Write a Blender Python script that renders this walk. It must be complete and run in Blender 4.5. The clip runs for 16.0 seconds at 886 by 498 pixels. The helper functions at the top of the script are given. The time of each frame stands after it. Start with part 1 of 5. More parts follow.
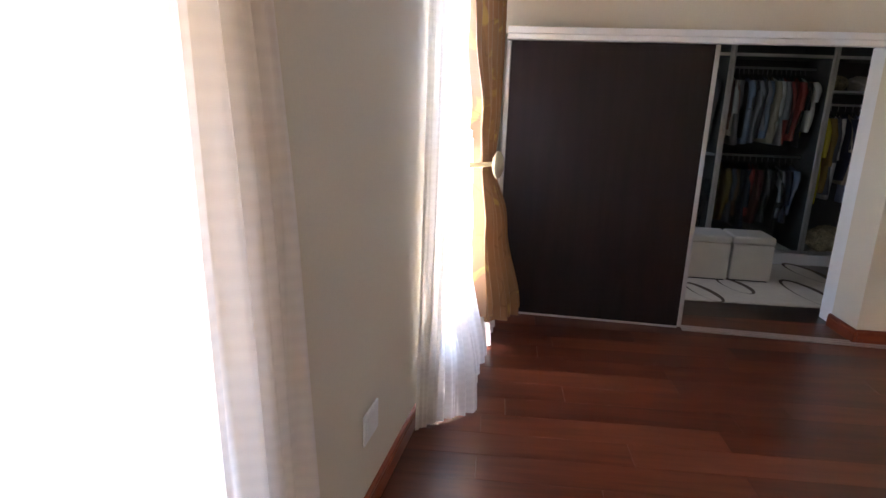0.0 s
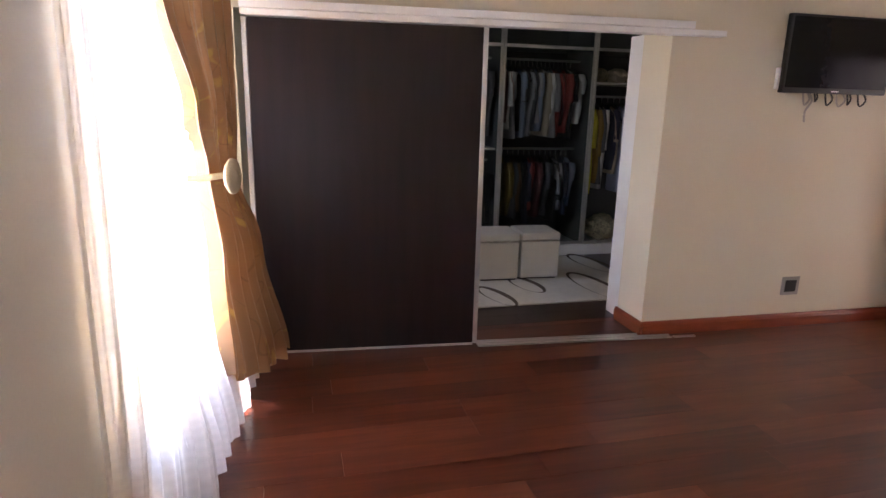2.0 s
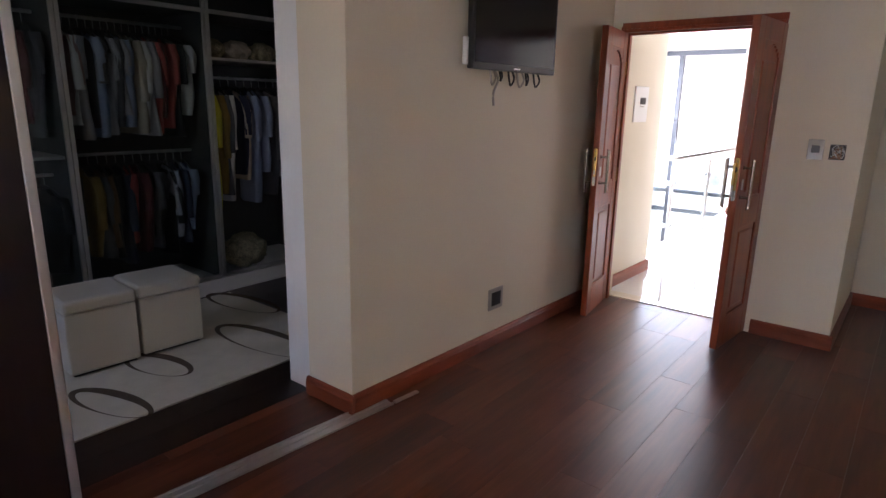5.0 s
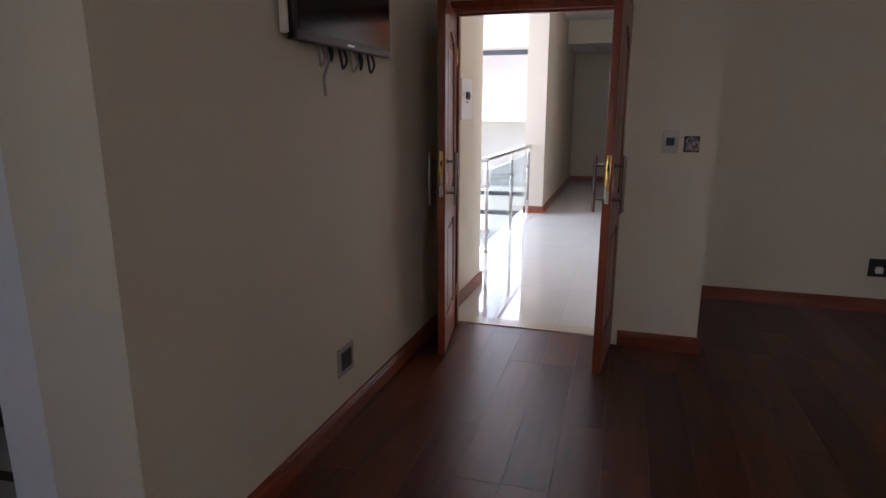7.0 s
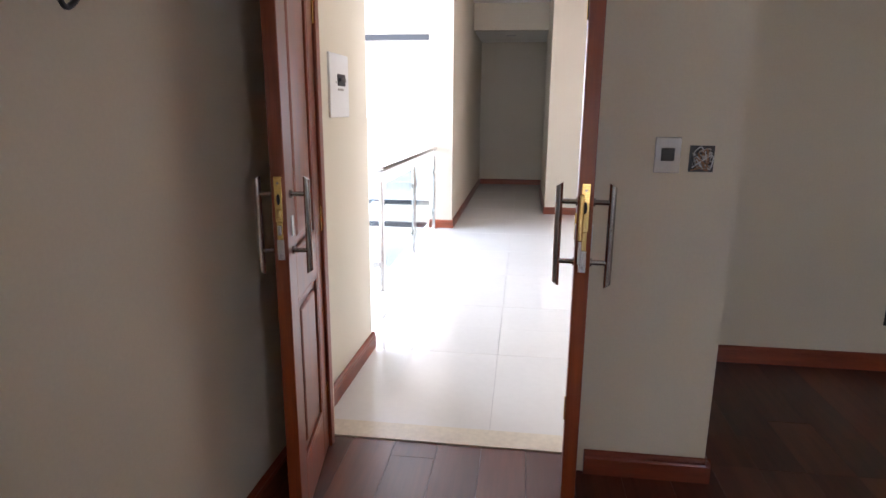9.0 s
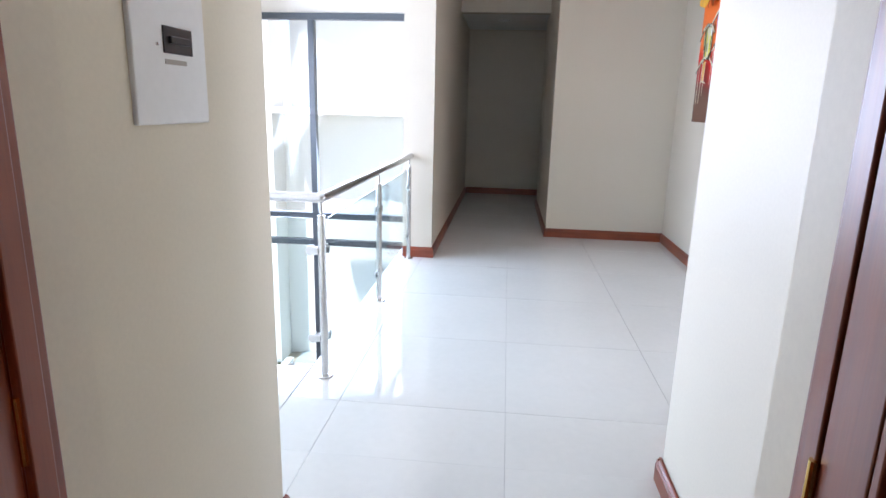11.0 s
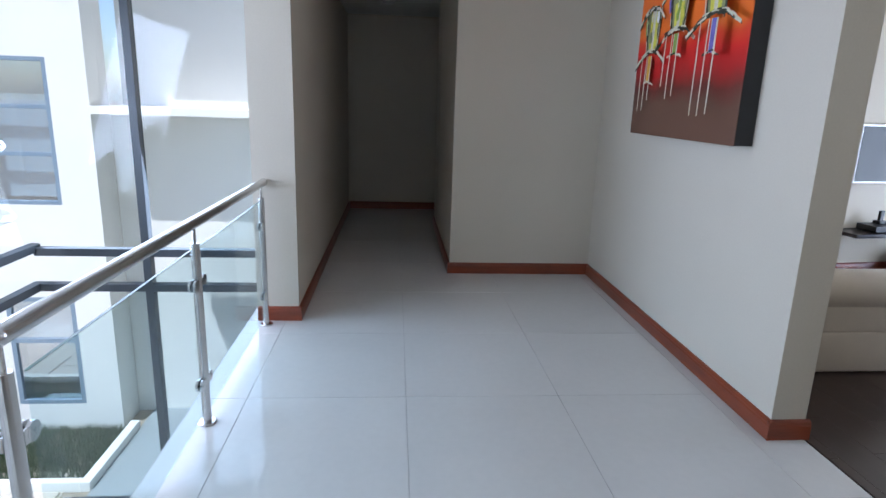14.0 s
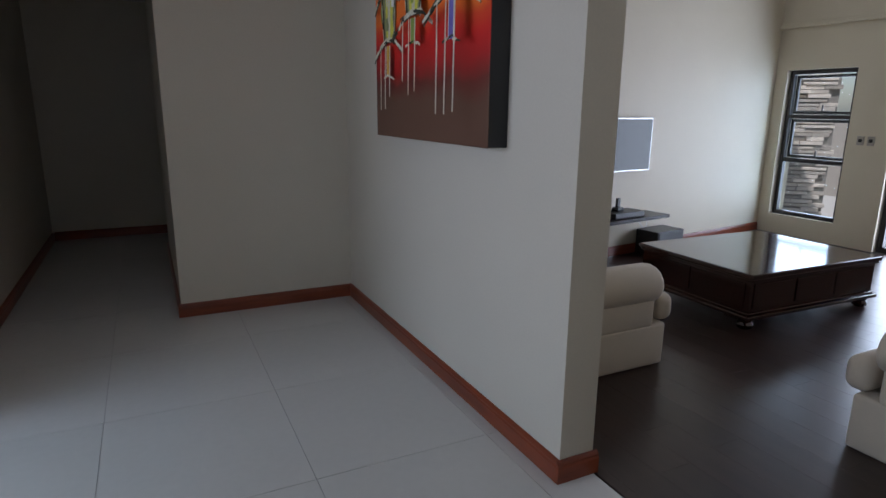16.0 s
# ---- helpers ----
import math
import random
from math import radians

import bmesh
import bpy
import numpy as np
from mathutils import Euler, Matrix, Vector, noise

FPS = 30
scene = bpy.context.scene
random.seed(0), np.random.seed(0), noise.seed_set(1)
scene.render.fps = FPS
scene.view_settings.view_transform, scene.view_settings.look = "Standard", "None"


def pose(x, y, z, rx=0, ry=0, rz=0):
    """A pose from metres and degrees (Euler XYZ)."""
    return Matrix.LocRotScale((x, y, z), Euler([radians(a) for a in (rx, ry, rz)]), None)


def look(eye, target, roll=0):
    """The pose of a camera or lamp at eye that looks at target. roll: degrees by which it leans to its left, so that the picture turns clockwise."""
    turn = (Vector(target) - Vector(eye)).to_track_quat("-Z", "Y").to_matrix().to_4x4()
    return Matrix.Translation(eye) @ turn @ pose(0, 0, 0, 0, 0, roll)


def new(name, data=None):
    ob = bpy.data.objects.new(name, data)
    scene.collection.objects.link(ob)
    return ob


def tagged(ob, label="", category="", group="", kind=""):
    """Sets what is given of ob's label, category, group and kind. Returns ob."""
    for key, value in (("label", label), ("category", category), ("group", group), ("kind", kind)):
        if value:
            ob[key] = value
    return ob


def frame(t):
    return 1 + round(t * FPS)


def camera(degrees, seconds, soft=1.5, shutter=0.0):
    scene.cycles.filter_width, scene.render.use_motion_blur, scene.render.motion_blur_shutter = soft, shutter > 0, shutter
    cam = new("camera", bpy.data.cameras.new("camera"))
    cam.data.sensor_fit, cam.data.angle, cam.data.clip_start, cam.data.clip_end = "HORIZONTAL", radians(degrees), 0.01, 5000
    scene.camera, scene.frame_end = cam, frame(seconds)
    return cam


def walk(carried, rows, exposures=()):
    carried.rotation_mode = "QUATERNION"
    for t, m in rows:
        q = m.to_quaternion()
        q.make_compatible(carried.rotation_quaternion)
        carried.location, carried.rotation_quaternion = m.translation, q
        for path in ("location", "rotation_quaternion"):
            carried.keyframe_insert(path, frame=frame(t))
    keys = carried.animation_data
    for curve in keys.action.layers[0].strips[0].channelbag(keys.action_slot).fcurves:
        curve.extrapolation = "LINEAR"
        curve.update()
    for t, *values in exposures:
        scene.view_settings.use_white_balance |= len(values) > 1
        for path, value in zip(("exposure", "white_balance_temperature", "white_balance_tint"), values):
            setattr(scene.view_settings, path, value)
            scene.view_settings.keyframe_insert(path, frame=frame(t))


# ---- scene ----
cam = camera(73.4, 16.0)
PATH = [
    (0, (-0.765, -0.514, 1.619), (-0.921, 1.417, 1.123), 2.1),
    (0.5, (-0.682, -0.393, 1.613), (-0.663, 1.546, 1.12), 1.9),
    (1, (-0.61, -0.23, 1.614), (-0.441, 1.701, 1.123), 1.6),
    (1.5, (-0.566, -0.035, 1.606), (-0.224, 1.875, 1.12), 1.5),
    (2, (-0.471, 0.237, 1.587), (0.011, 2.117, 1.106), 1.4),
    (2.5, (-0.375, 0.51, 1.572), (0.199, 2.363, 1.084), 1.4),
    (3, (-0.28, 0.813, 1.565), (0.479, 2.597, 1.074), 1.5),
    (3.5, (-0.152, 1.073, 1.538), (0.791, 2.768, 1.052), 1.6),
    (4, (-0.071, 1.342, 1.517), (1.072, 2.912, 1.038), 1.5),
    (4.5, (-0.008, 1.53, 1.527), (1.339, 2.927, 1.047), 1.3),
    (7, (0.733, 2.526, 1.447), (2.6, 3.087, 0.998), 0.1),
    (7.5, (1.034, 2.645, 1.436), (2.935, 3.073, 0.987), -0.1),
    (8, (1.407, 2.699, 1.43), (3.325, 3.039, 0.979), 0.0),
    (8.5, (1.814, 2.756, 1.428), (3.74, 3.045, 0.974), 0.1),
    (9, (2.258, 2.778, 1.434), (4.188, 3.033, 0.975), 0.4),
    (9.5, (2.658, 2.829, 1.428), (4.59, 3.067, 0.969), 0.3),
    (10, (3.08, 2.877, 1.43), (5.013, 3.102, 0.967), 0.7),
    (12.5, (4.76, 2.972, 1.493), (6.696, 3.108, 1.01), 1.9),
    (13, (4.996, 2.934, 1.513), (6.934, 3.031, 1.028), 1.9),
    (13.5, (5.187, 2.96, 1.521), (7.128, 2.968, 1.04), 2.1),
    (14, (5.401, 2.954, 1.527), (7.336, 2.791, 1.048), 1.8),
    (14.5, (5.616, 2.916, 1.53), (7.533, 2.6, 1.053), 1.6),
    (15, (5.809, 2.874, 1.532), (7.685, 2.363, 1.062), 1.4),
    (15.5, (5.954, 2.736, 1.538), (7.765, 2.031, 1.067), 0.7),
    (16, (6.079, 2.573, 1.525), (7.822, 1.708, 1.063), 0.6),
]
EXPOSURES = [(0.0, 2.45, 6500, 29), (0.5, 2.88, 6600, 31), (1.0, 3.02, 6800, 33), (2.0, 2.82, 6800, 34), (3.5, 2.62, 6900, 36), (4.5, 2.36, 6500, 32), (7.0, 0.9, 6350, 31), (8.5, 1.6, 6350, 29), (9.5, 1.82, 6300, 28), (10.2, 1.62, 6150, 26), (12.4, 0.35, 5560, 20), (14.0, 0.10, 5540, 20), (16.0, -0.83, 5830, 22)]
walk(cam, [(t, look(eye, target, roll)) for t, eye, target, roll in PATH], EXPOSURES)

# ---- world and lights ----
world = bpy.data.worlds.new("sky_world")
scene.world = world
world.use_nodes = True
wn = world.node_tree
sky = wn.nodes.new("ShaderNodeTexSky")
sky.sky_type = "NISHITA"
sky.sun_disc = False
SUN_DIR = Vector((-0.45, 0.30, 1.0)).normalized()      # from the ground towards the sun
sky.sun_elevation = math.asin(SUN_DIR.z)
sky.sun_rotation = math.atan2(SUN_DIR.x, SUN_DIR.y)
wn.links.new(sky.outputs[0], wn.nodes["Background"].inputs[0])
wn.nodes["Background"].inputs[1].default_value = 0.15
sun = new("sun", bpy.data.lights.new("sun", "SUN"))
sun.data.energy, sun.data.angle, sun.data.color = 5.0, radians(0.6), (1.0, 0.95, 0.87)
sun.matrix_world = look(SUN_DIR * 40, (0, 0, 0))


def window_light(name, eye, target, w, h, watts, color=(0.82, 0.91, 1.0), spread=180):
    """Daylight of the sky in a window's opening."""
    lamp = new(name, bpy.data.lights.new(name, "AREA"))
    lamp.data.shape, lamp.data.size, lamp.data.size_y = "RECTANGLE", w, h
    lamp.data.energy, lamp.data.color = watts, color
    lamp.data.spread = radians(spread)
    lamp.matrix_world = look(eye, target)
    return lamp


SKY_BLUE, GROUND_WARM = (0.44, 0.69, 1.0), (1.0, 0.81, 0.48)
# blue skylight falls in from above, warm light from the sunlit ground rises through the same windows
window_light("bedroom_sky_light_near", (-1.70, -0.32, 1.50), (0.0, -0.55, 0.1), 1.2, 1.6, 14, SKY_BLUE, 140)
window_light("bedroom_sky_light_far", (-1.66, 3.00, 1.75), (0.4, 2.74, 0.5), 1.05, 1.4, 21, SKY_BLUE, 140)
window_light("bedroom_ground_light_near", (-1.74, -0.32, 1.25), (0.3, -0.55, 2.9), 1.2, 1.6, 10, GROUND_WARM, 140)
window_light("bedroom_ground_light_far", (-1.70, 3.00, 1.00), (0.4, 2.74, 2.5), 1.05, 1.4, 15, GROUND_WARM, 140)
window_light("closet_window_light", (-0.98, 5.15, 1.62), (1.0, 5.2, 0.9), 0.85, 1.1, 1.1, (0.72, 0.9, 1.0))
window_light("void_light_east", (11.1, 5.1, 1.2), (7, 4.4, 0.2), 2.3, 2.3, 62, (0.75, 0.87, 1.0))
# north panel is added before the stair wall, wider than the window there
window_light("void_light_north", (8.6, 6.3, 1.3), (8.4, 3, 0.3), 2.6, 2.3, 165, (0.75, 0.87, 1.0))
window_light("lounge_window_light", (10.62, -4.82, 1.15), (10.2, -1, 0.9), 0.75, 1.7, 42, (0.70, 0.86, 1.0))
window_light("lounge_door_light", (8.9, -4.82, 1.05), (8.8, -1, 1.3), 1.6, 2.0, 145, (0.84, 0.92, 1.0))


# ---- materials ----
def nodes_of(name):
    m = bpy.data.materials.new(name)
    m.use_nodes = True
    return m, m.node_tree, m.node_tree.nodes["Principled BSDF"]


def paint(name, color, rough=0.5, var=0.08, scale=3.0, fine=60.0, bump=0.1, metal=0.0, coat=0.0, sheen=0.0, stretch=(1, 1, 1), per_object=0.0, spec=0.5):
    """A surface whose colour varies at a coarse and a fine scale, with fine relief."""
    m, nt, p = nodes_of(name)
    tc = nt.nodes.new("ShaderNodeTexCoord")
    mp = nt.nodes.new("ShaderNodeMapping")
    mp.inputs["Scale"].default_value = stretch
    nt.links.new(tc.outputs["Object"], mp.inputs[0])
    big, small = nt.nodes.new("ShaderNodeTexNoise"), nt.nodes.new("ShaderNodeTexNoise")
    for n, s in ((big, scale), (small, fine)):
        n.inputs["Scale"].default_value = s
        n.inputs["Detail"].default_value = 5
        nt.links.new(mp.outputs[0], n.inputs["Vector"])
    if per_object:
        oi = nt.nodes.new("ShaderNodeObjectInfo")
        mul = nt.nodes.new("ShaderNodeVectorMath")
        mul.operation = "SCALE"
        mul.inputs[0].default_value = (37, 23, 11)
        nt.links.new(oi.outputs["Random"], mul.inputs["Scale"])
        nt.links.new(mul.outputs[0], mp.inputs["Location"])
    add = nt.nodes.new("ShaderNodeMath")
    add.operation = "ADD"
    nt.links.new(big.outputs[0], add.inputs[0])
    nt.links.new(small.outputs[0], add.inputs[1])
    ramp = nt.nodes.new("ShaderNodeMapRange")
    ramp.inputs["From Min"].default_value, ramp.inputs["From Max"].default_value = 0.6, 1.4
    ramp.inputs["To Min"].default_value, ramp.inputs["To Max"].default_value = 1 - var, 1 + var
    nt.links.new(add.outputs[0], ramp.inputs[0])
    last = ramp.outputs[0]
    if per_object:
        mr = nt.nodes.new("ShaderNodeMapRange")
        mr.inputs["To Min"].default_value, mr.inputs["To Max"].default_value = 1 - per_object, 1 + per_object
        nt.links.new(oi.outputs["Random"], mr.inputs[0])
        mm = nt.nodes.new("ShaderNodeMath")
        mm.operation = "MULTIPLY"
        nt.links.new(last, mm.inputs[0])
        nt.links.new(mr.outputs[0], mm.inputs[1])
        last = mm.outputs[0]
    mix = nt.nodes.new("ShaderNodeVectorMath")
    mix.operation = "SCALE"
    mix.inputs[0].default_value = color
    nt.links.new(last, mix.inputs["Scale"])
    nt.links.new(mix.outputs[0], p.inputs["Base Color"])
    rr = nt.nodes.new("ShaderNodeMapRange")
    rr.inputs["To Min"].default_value, rr.inputs["To Max"].default_value = max(0.02, rough * 0.85), min(1, rough * 1.15)
    nt.links.new(big.outputs[0], rr.inputs[0])
    nt.links.new(rr.outputs[0], p.inputs["Roughness"])
    p.inputs["Metallic"].default_value = metal
    p.inputs["Coat Weight"].default_value = coat
    p.inputs["Coat Roughness"].default_value = 0.15
    p.inputs["Sheen Weight"].default_value = sheen
    p.inputs["Specular IOR Level"].default_value = spec
    if bump > 0.05:
        b = nt.nodes.new("ShaderNodeBump")
        b.inputs["Strength"].default_value = bump
        b.inputs["Distance"].default_value = 0.004
        nt.links.new(add.outputs[0], b.inputs["Height"])
        nt.links.new(b.outputs[0], p.inputs["Normal"])
    return m


def wood(name, dark, light, rough=0.35, along=(1, 14, 14), scale=1.6, bump=0.12, per_object=0.12, coat=0.2):
    """Wood with streaky grain along one axis."""
    m, nt, p = nodes_of(name)
    tc = nt.nodes.new("ShaderNodeTexCoord")
    mp = nt.nodes.new("ShaderNodeMapping")
    mp.inputs["Scale"].default_value = along
    nt.links.new(tc.outputs["Object"], mp.inputs[0])
    oi = nt.nodes.new("ShaderNodeObjectInfo")
    mul = nt.nodes.new("ShaderNodeVectorMath")
    mul.operation = "SCALE"
    mul.inputs[0].default_value = (31, 17, 47)
    nt.links.new(oi.outputs["Random"], mul.inputs["Scale"])
    nt.links.new(mul.outputs[0], mp.inputs["Location"])
    grain, fibre = nt.nodes.new("ShaderNodeTexNoise"), nt.nodes.new("ShaderNodeTexNoise")
    for n, s, d in ((grain, scale, 3), (fibre, scale * 9, 2)):
        n.inputs["Scale"].default_value = s
        n.inputs["Detail"].default_value = d
        n.inputs["Distortion"].default_value = 0.0
        nt.links.new(mp.outputs[0], n.inputs["Vector"])
    mixv = nt.nodes.new("ShaderNodeMix")
    mixv.inputs[0].default_value = 0.2
    nt.links.new(grain.outputs[0], mixv.inputs[2])
    nt.links.new(fibre.outputs[0], mixv.inputs[3])
    ramp = nt.nodes.new("ShaderNodeValToRGB")
    ramp.color_ramp.elements[0].position, ramp.color_ramp.elements[1].position = 0.22, 0.80
    ramp.color_ramp.elements[0].color, ramp.color_ramp.elements[1].color = (*dark, 1), (*light, 1)
    nt.links.new(mixv.outputs[0], ramp.inputs[0])
    mr = nt.nodes.new("ShaderNodeMapRange")
    mr.inputs["To Min"].default_value, mr.inputs["To Max"].default_value = 1 - per_object, 1 + per_object
    nt.links.new(oi.outputs["Random"], mr.inputs[0])
    sc = nt.nodes.new("ShaderNodeVectorMath")
    sc.operation = "SCALE"
    nt.links.new(ramp.outputs[0], sc.inputs[0])
    nt.links.new(mr.outputs[0], sc.inputs["Scale"])
    nt.links.new(sc.outputs[0], p.inputs["Base Color"])
    rr = nt.nodes.new("ShaderNodeMapRange")
    rr.inputs["To Min"].default_value, rr.inputs["To Max"].default_value = (max(0.28, rough * 0.9), rough * 1.25) if rough > 0.2 else (rough * 0.8, rough * 1.25)
    nt.links.new(mixv.outputs[0], rr.inputs[0])
    nt.links.new(rr.outputs[0], p.inputs["Roughness"])
    p.inputs["Coat Weight"].default_value = coat
    p.inputs["Coat Roughness"].default_value = 0.28 if rough > 0.2 else 0.1
    if bump > 0.05:
        b = nt.nodes.new("ShaderNodeBump")
        b.inputs["Strength"].default_value = bump
        b.inputs["Distance"].default_value = 0.003
        nt.links.new(mixv.outputs[0], b.inputs["Height"])
        nt.links.new(b.outputs[0], p.inputs["Normal"])
    return m


def laminate(name, tones, rough=0.30):
    """Floor board: blotches, streaks and fibres along the board in three tones, each board its own."""
    m, nt, p = nodes_of(name)
    tc, oi, mul, add = (nt.nodes.new("ShaderNode" + k) for k in ("TexCoord", "ObjectInfo", "VectorMath", "VectorMath"))
    mul.operation, add.operation = "SCALE", "ADD"
    mul.inputs[0].default_value = (53, 29, 7)
    nt.links.new(oi.outputs["Random"], mul.inputs["Scale"])
    nt.links.new(tc.outputs["Object"], add.inputs[0])
    nt.links.new(mul.outputs[0], add.inputs[1])
    levels = []
    for stretch, detail, warp in (((1.3, 7, 1), 2, 0.4), ((2.4, 26, 1), 2, 0.3), ((5, 90, 1), 1, 0.0)):
        mp, nz = nt.nodes.new("ShaderNodeMapping"), nt.nodes.new("ShaderNodeTexNoise")
        mp.inputs["Scale"].default_value = stretch
        nz.inputs["Scale"].default_value, nz.inputs["Detail"].default_value, nz.inputs["Distortion"].default_value = 1.0, detail, warp
        nt.links.new(add.outputs[0], mp.inputs[0])
        nt.links.new(mp.outputs[0], nz.inputs["Vector"])
        levels.append(nz.outputs[0])
    total = None
    for level, share in zip((*levels, oi.outputs["Random"]), (0.42, 0.36, 0.14, 0.24)):
        ma = nt.nodes.new("ShaderNodeMath")
        ma.operation = "MULTIPLY_ADD"
        ma.inputs[1].default_value = share
        ma.inputs[2].default_value = -0.08
        nt.links.new(level, ma.inputs[0])
        if total is not None:
            nt.links.new(total, ma.inputs[2])
        total = ma.outputs[0]
    ramp = nt.nodes.new("ShaderNodeValToRGB")
    e = ramp.color_ramp.elements
    e[0].position, e[0].color = 0.30, (*tones[0], 1)
    e[1].position, e[1].color = 0.68, (*tones[2], 1)
    n = e.new(0.48)
    n.color = (*tones[1], 1)
    nt.links.new(total, ramp.inputs[0])
    nt.links.new(ramp.outputs[0], p.inputs["Base Color"])
    p.inputs["Roughness"].default_value = rough
    return m


def glass(name, tint=(0.96, 0.99, 0.98), gloss=0.05, least=0.025):
    """Thin clear glass: see-through with mirror gloss at a slant."""
    m = bpy.data.materials.new(name)
    m.use_nodes = True
    nt = m.node_tree
    nt.nodes.remove(nt.nodes["Principled BSDF"])
    out = nt.nodes["Material Output"]
    tr, gl, mix, fr, pw, ma = (nt.nodes.new("ShaderNode" + k) for k in ("BsdfTransparent", "BsdfGlossy", "MixShader", "LayerWeight", "Math", "Math"))
    tr.inputs[0].default_value = (*tint, 1)
    gl.inputs["Roughness"].default_value = gloss
    fr.inputs[0].default_value = 0.5
    pw.operation, ma.operation = "POWER", "MULTIPLY_ADD"
    pw.inputs[1].default_value = 5
    ma.inputs[1].default_value, ma.inputs[2].default_value = 0.6, least
    nt.links.new(fr.outputs["Facing"], pw.inputs[0])
    nt.links.new(pw.outputs[0], ma.inputs[0])
    nt.links.new(ma.outputs[0], mix.inputs[0])
    nt.links.new(tr.outputs[0], mix.inputs[1])
    nt.links.new(gl.outputs[0], mix.inputs[2])
    nt.links.new(mix.outputs[0], out.inputs[0])
    return m


def sheer_cloth(name, color, see=0.25, glow=0.6):
    """Thin woven cloth that lets light through, with a fine ribbed weave."""
    m = bpy.data.materials.new(name)
    m.use_nodes = True
    nt = m.node_tree
    nt.nodes.remove(nt.nodes["Principled BSDF"])
    out = nt.nodes["Material Output"]
    di, tl, tr, a, b, wv, tc = (nt.nodes.new("ShaderNode" + k) for k in ("BsdfDiffuse", "BsdfTranslucent", "BsdfTransparent", "MixShader", "MixShader", "TexWave", "TexCoord"))
    di.inputs[0].default_value = tl.inputs[0].default_value = (*color, 1)
    a.inputs[0].default_value = glow
    wv.bands_direction = "Z"
    wv.inputs["Scale"].default_value = 9
    wv.inputs["Distortion"].default_value = 2.5
    nt.links.new(tc.outputs["Object"], wv.inputs[0])
    mr = nt.nodes.new("ShaderNodeMapRange")
    mr.inputs["To Min"].default_value, mr.inputs["To Max"].default_value = see * 0.6, see * 1.4
    nt.links.new(wv.outputs[1], mr.inputs[0])
    nt.links.new(mr.outputs[0], b.inputs[0])
    nt.links.new(di.outputs[0], a.inputs[1])
    nt.links.new(tl.outputs[0], a.inputs[2])
    nt.links.new(a.outputs[0], b.inputs[1])
    nt.links.new(tr.outputs[0], b.inputs[2])
    nt.links.new(b.outputs[0], out.inputs[0])
    return m


def satin(name, color, motif):
    """Lustrous curtain cloth with scattered pale motifs; some light passes through it."""
    m, nt, p = nodes_of(name)
    tc, nz, rp, mx, tl, ms = (nt.nodes.new("ShaderNode" + k) for k in ("TexCoord", "TexNoise", "ValToRGB", "Mix", "BsdfTranslucent", "MixShader"))
    nz.inputs["Scale"].default_value, nz.inputs["Detail"].default_value, nz.inputs["Distortion"].default_value = 5.5, 2.5, 1.2
    nt.links.new(tc.outputs["Object"], nz.inputs[0])
    rp.color_ramp.elements[0].position, rp.color_ramp.elements[1].position = 0.60, 0.66
    nt.links.new(nz.outputs[0], rp.inputs[0])
    mx.data_type = "RGBA"
    nt.links.new(rp.outputs[0], mx.inputs[0])
    mx.inputs[6].default_value, mx.inputs[7].default_value = (*color, 1), (*motif, 1)
    # thin brown embroidered vines between the motifs
    vine, vr, vm = (nt.nodes.new("ShaderNode" + k) for k in ("TexNoise", "ValToRGB", "Mix"))
    vine.inputs["Scale"].default_value, vine.inputs["Detail"].default_value, vine.inputs["Distortion"].default_value = 2.6, 0.5, 0.8
    nt.links.new(tc.outputs["Object"], vine.inputs[0])
    e = vr.color_ramp.elements
    e[0].position, e[1].position = 0.492, 0.508
    e[0].color = e[1].color = (0, 0, 0, 1)
    e.new(0.5).color = (0.4, 0.4, 0.4, 1)
    nt.links.new(vine.outputs[0], vr.inputs[0])
    vm.data_type = "RGBA"
    nt.links.new(vr.outputs[0], vm.inputs[0])
    nt.links.new(mx.outputs[2], vm.inputs[6])
    vm.inputs[7].default_value = (color[0] * 0.4, color[1] * 0.35, color[2] * 0.3, 1)
    nt.links.new(vm.outputs[2], p.inputs["Base Color"])
    nt.links.new(vm.outputs[2], tl.inputs[0])
    p.inputs["Roughness"].default_value = 0.38
    p.inputs["Sheen Weight"].default_value = 0.3
    wv = nt.nodes.new("ShaderNodeTexNoise")
    wv.inputs["Scale"].default_value = 180
    nt.links.new(tc.outputs["Object"], wv.inputs[0])
    b = nt.nodes.new("ShaderNodeBump")
    b.inputs["Strength"].default_value = 0.12
    b.inputs["Distance"].default_value = 0.003
    nt.links.new(wv.outputs[0], b.inputs["Height"])
    nt.links.new(b.outputs[0], p.inputs["Normal"])
    ms.inputs[0].default_value = 0.11
    nt.links.new(p.outputs[0], ms.inputs[1])
    nt.links.new(tl.outputs[0], ms.inputs[2])
    nt.links.new(ms.outputs[0], nt.nodes["Material Output"].inputs[0])
    return m


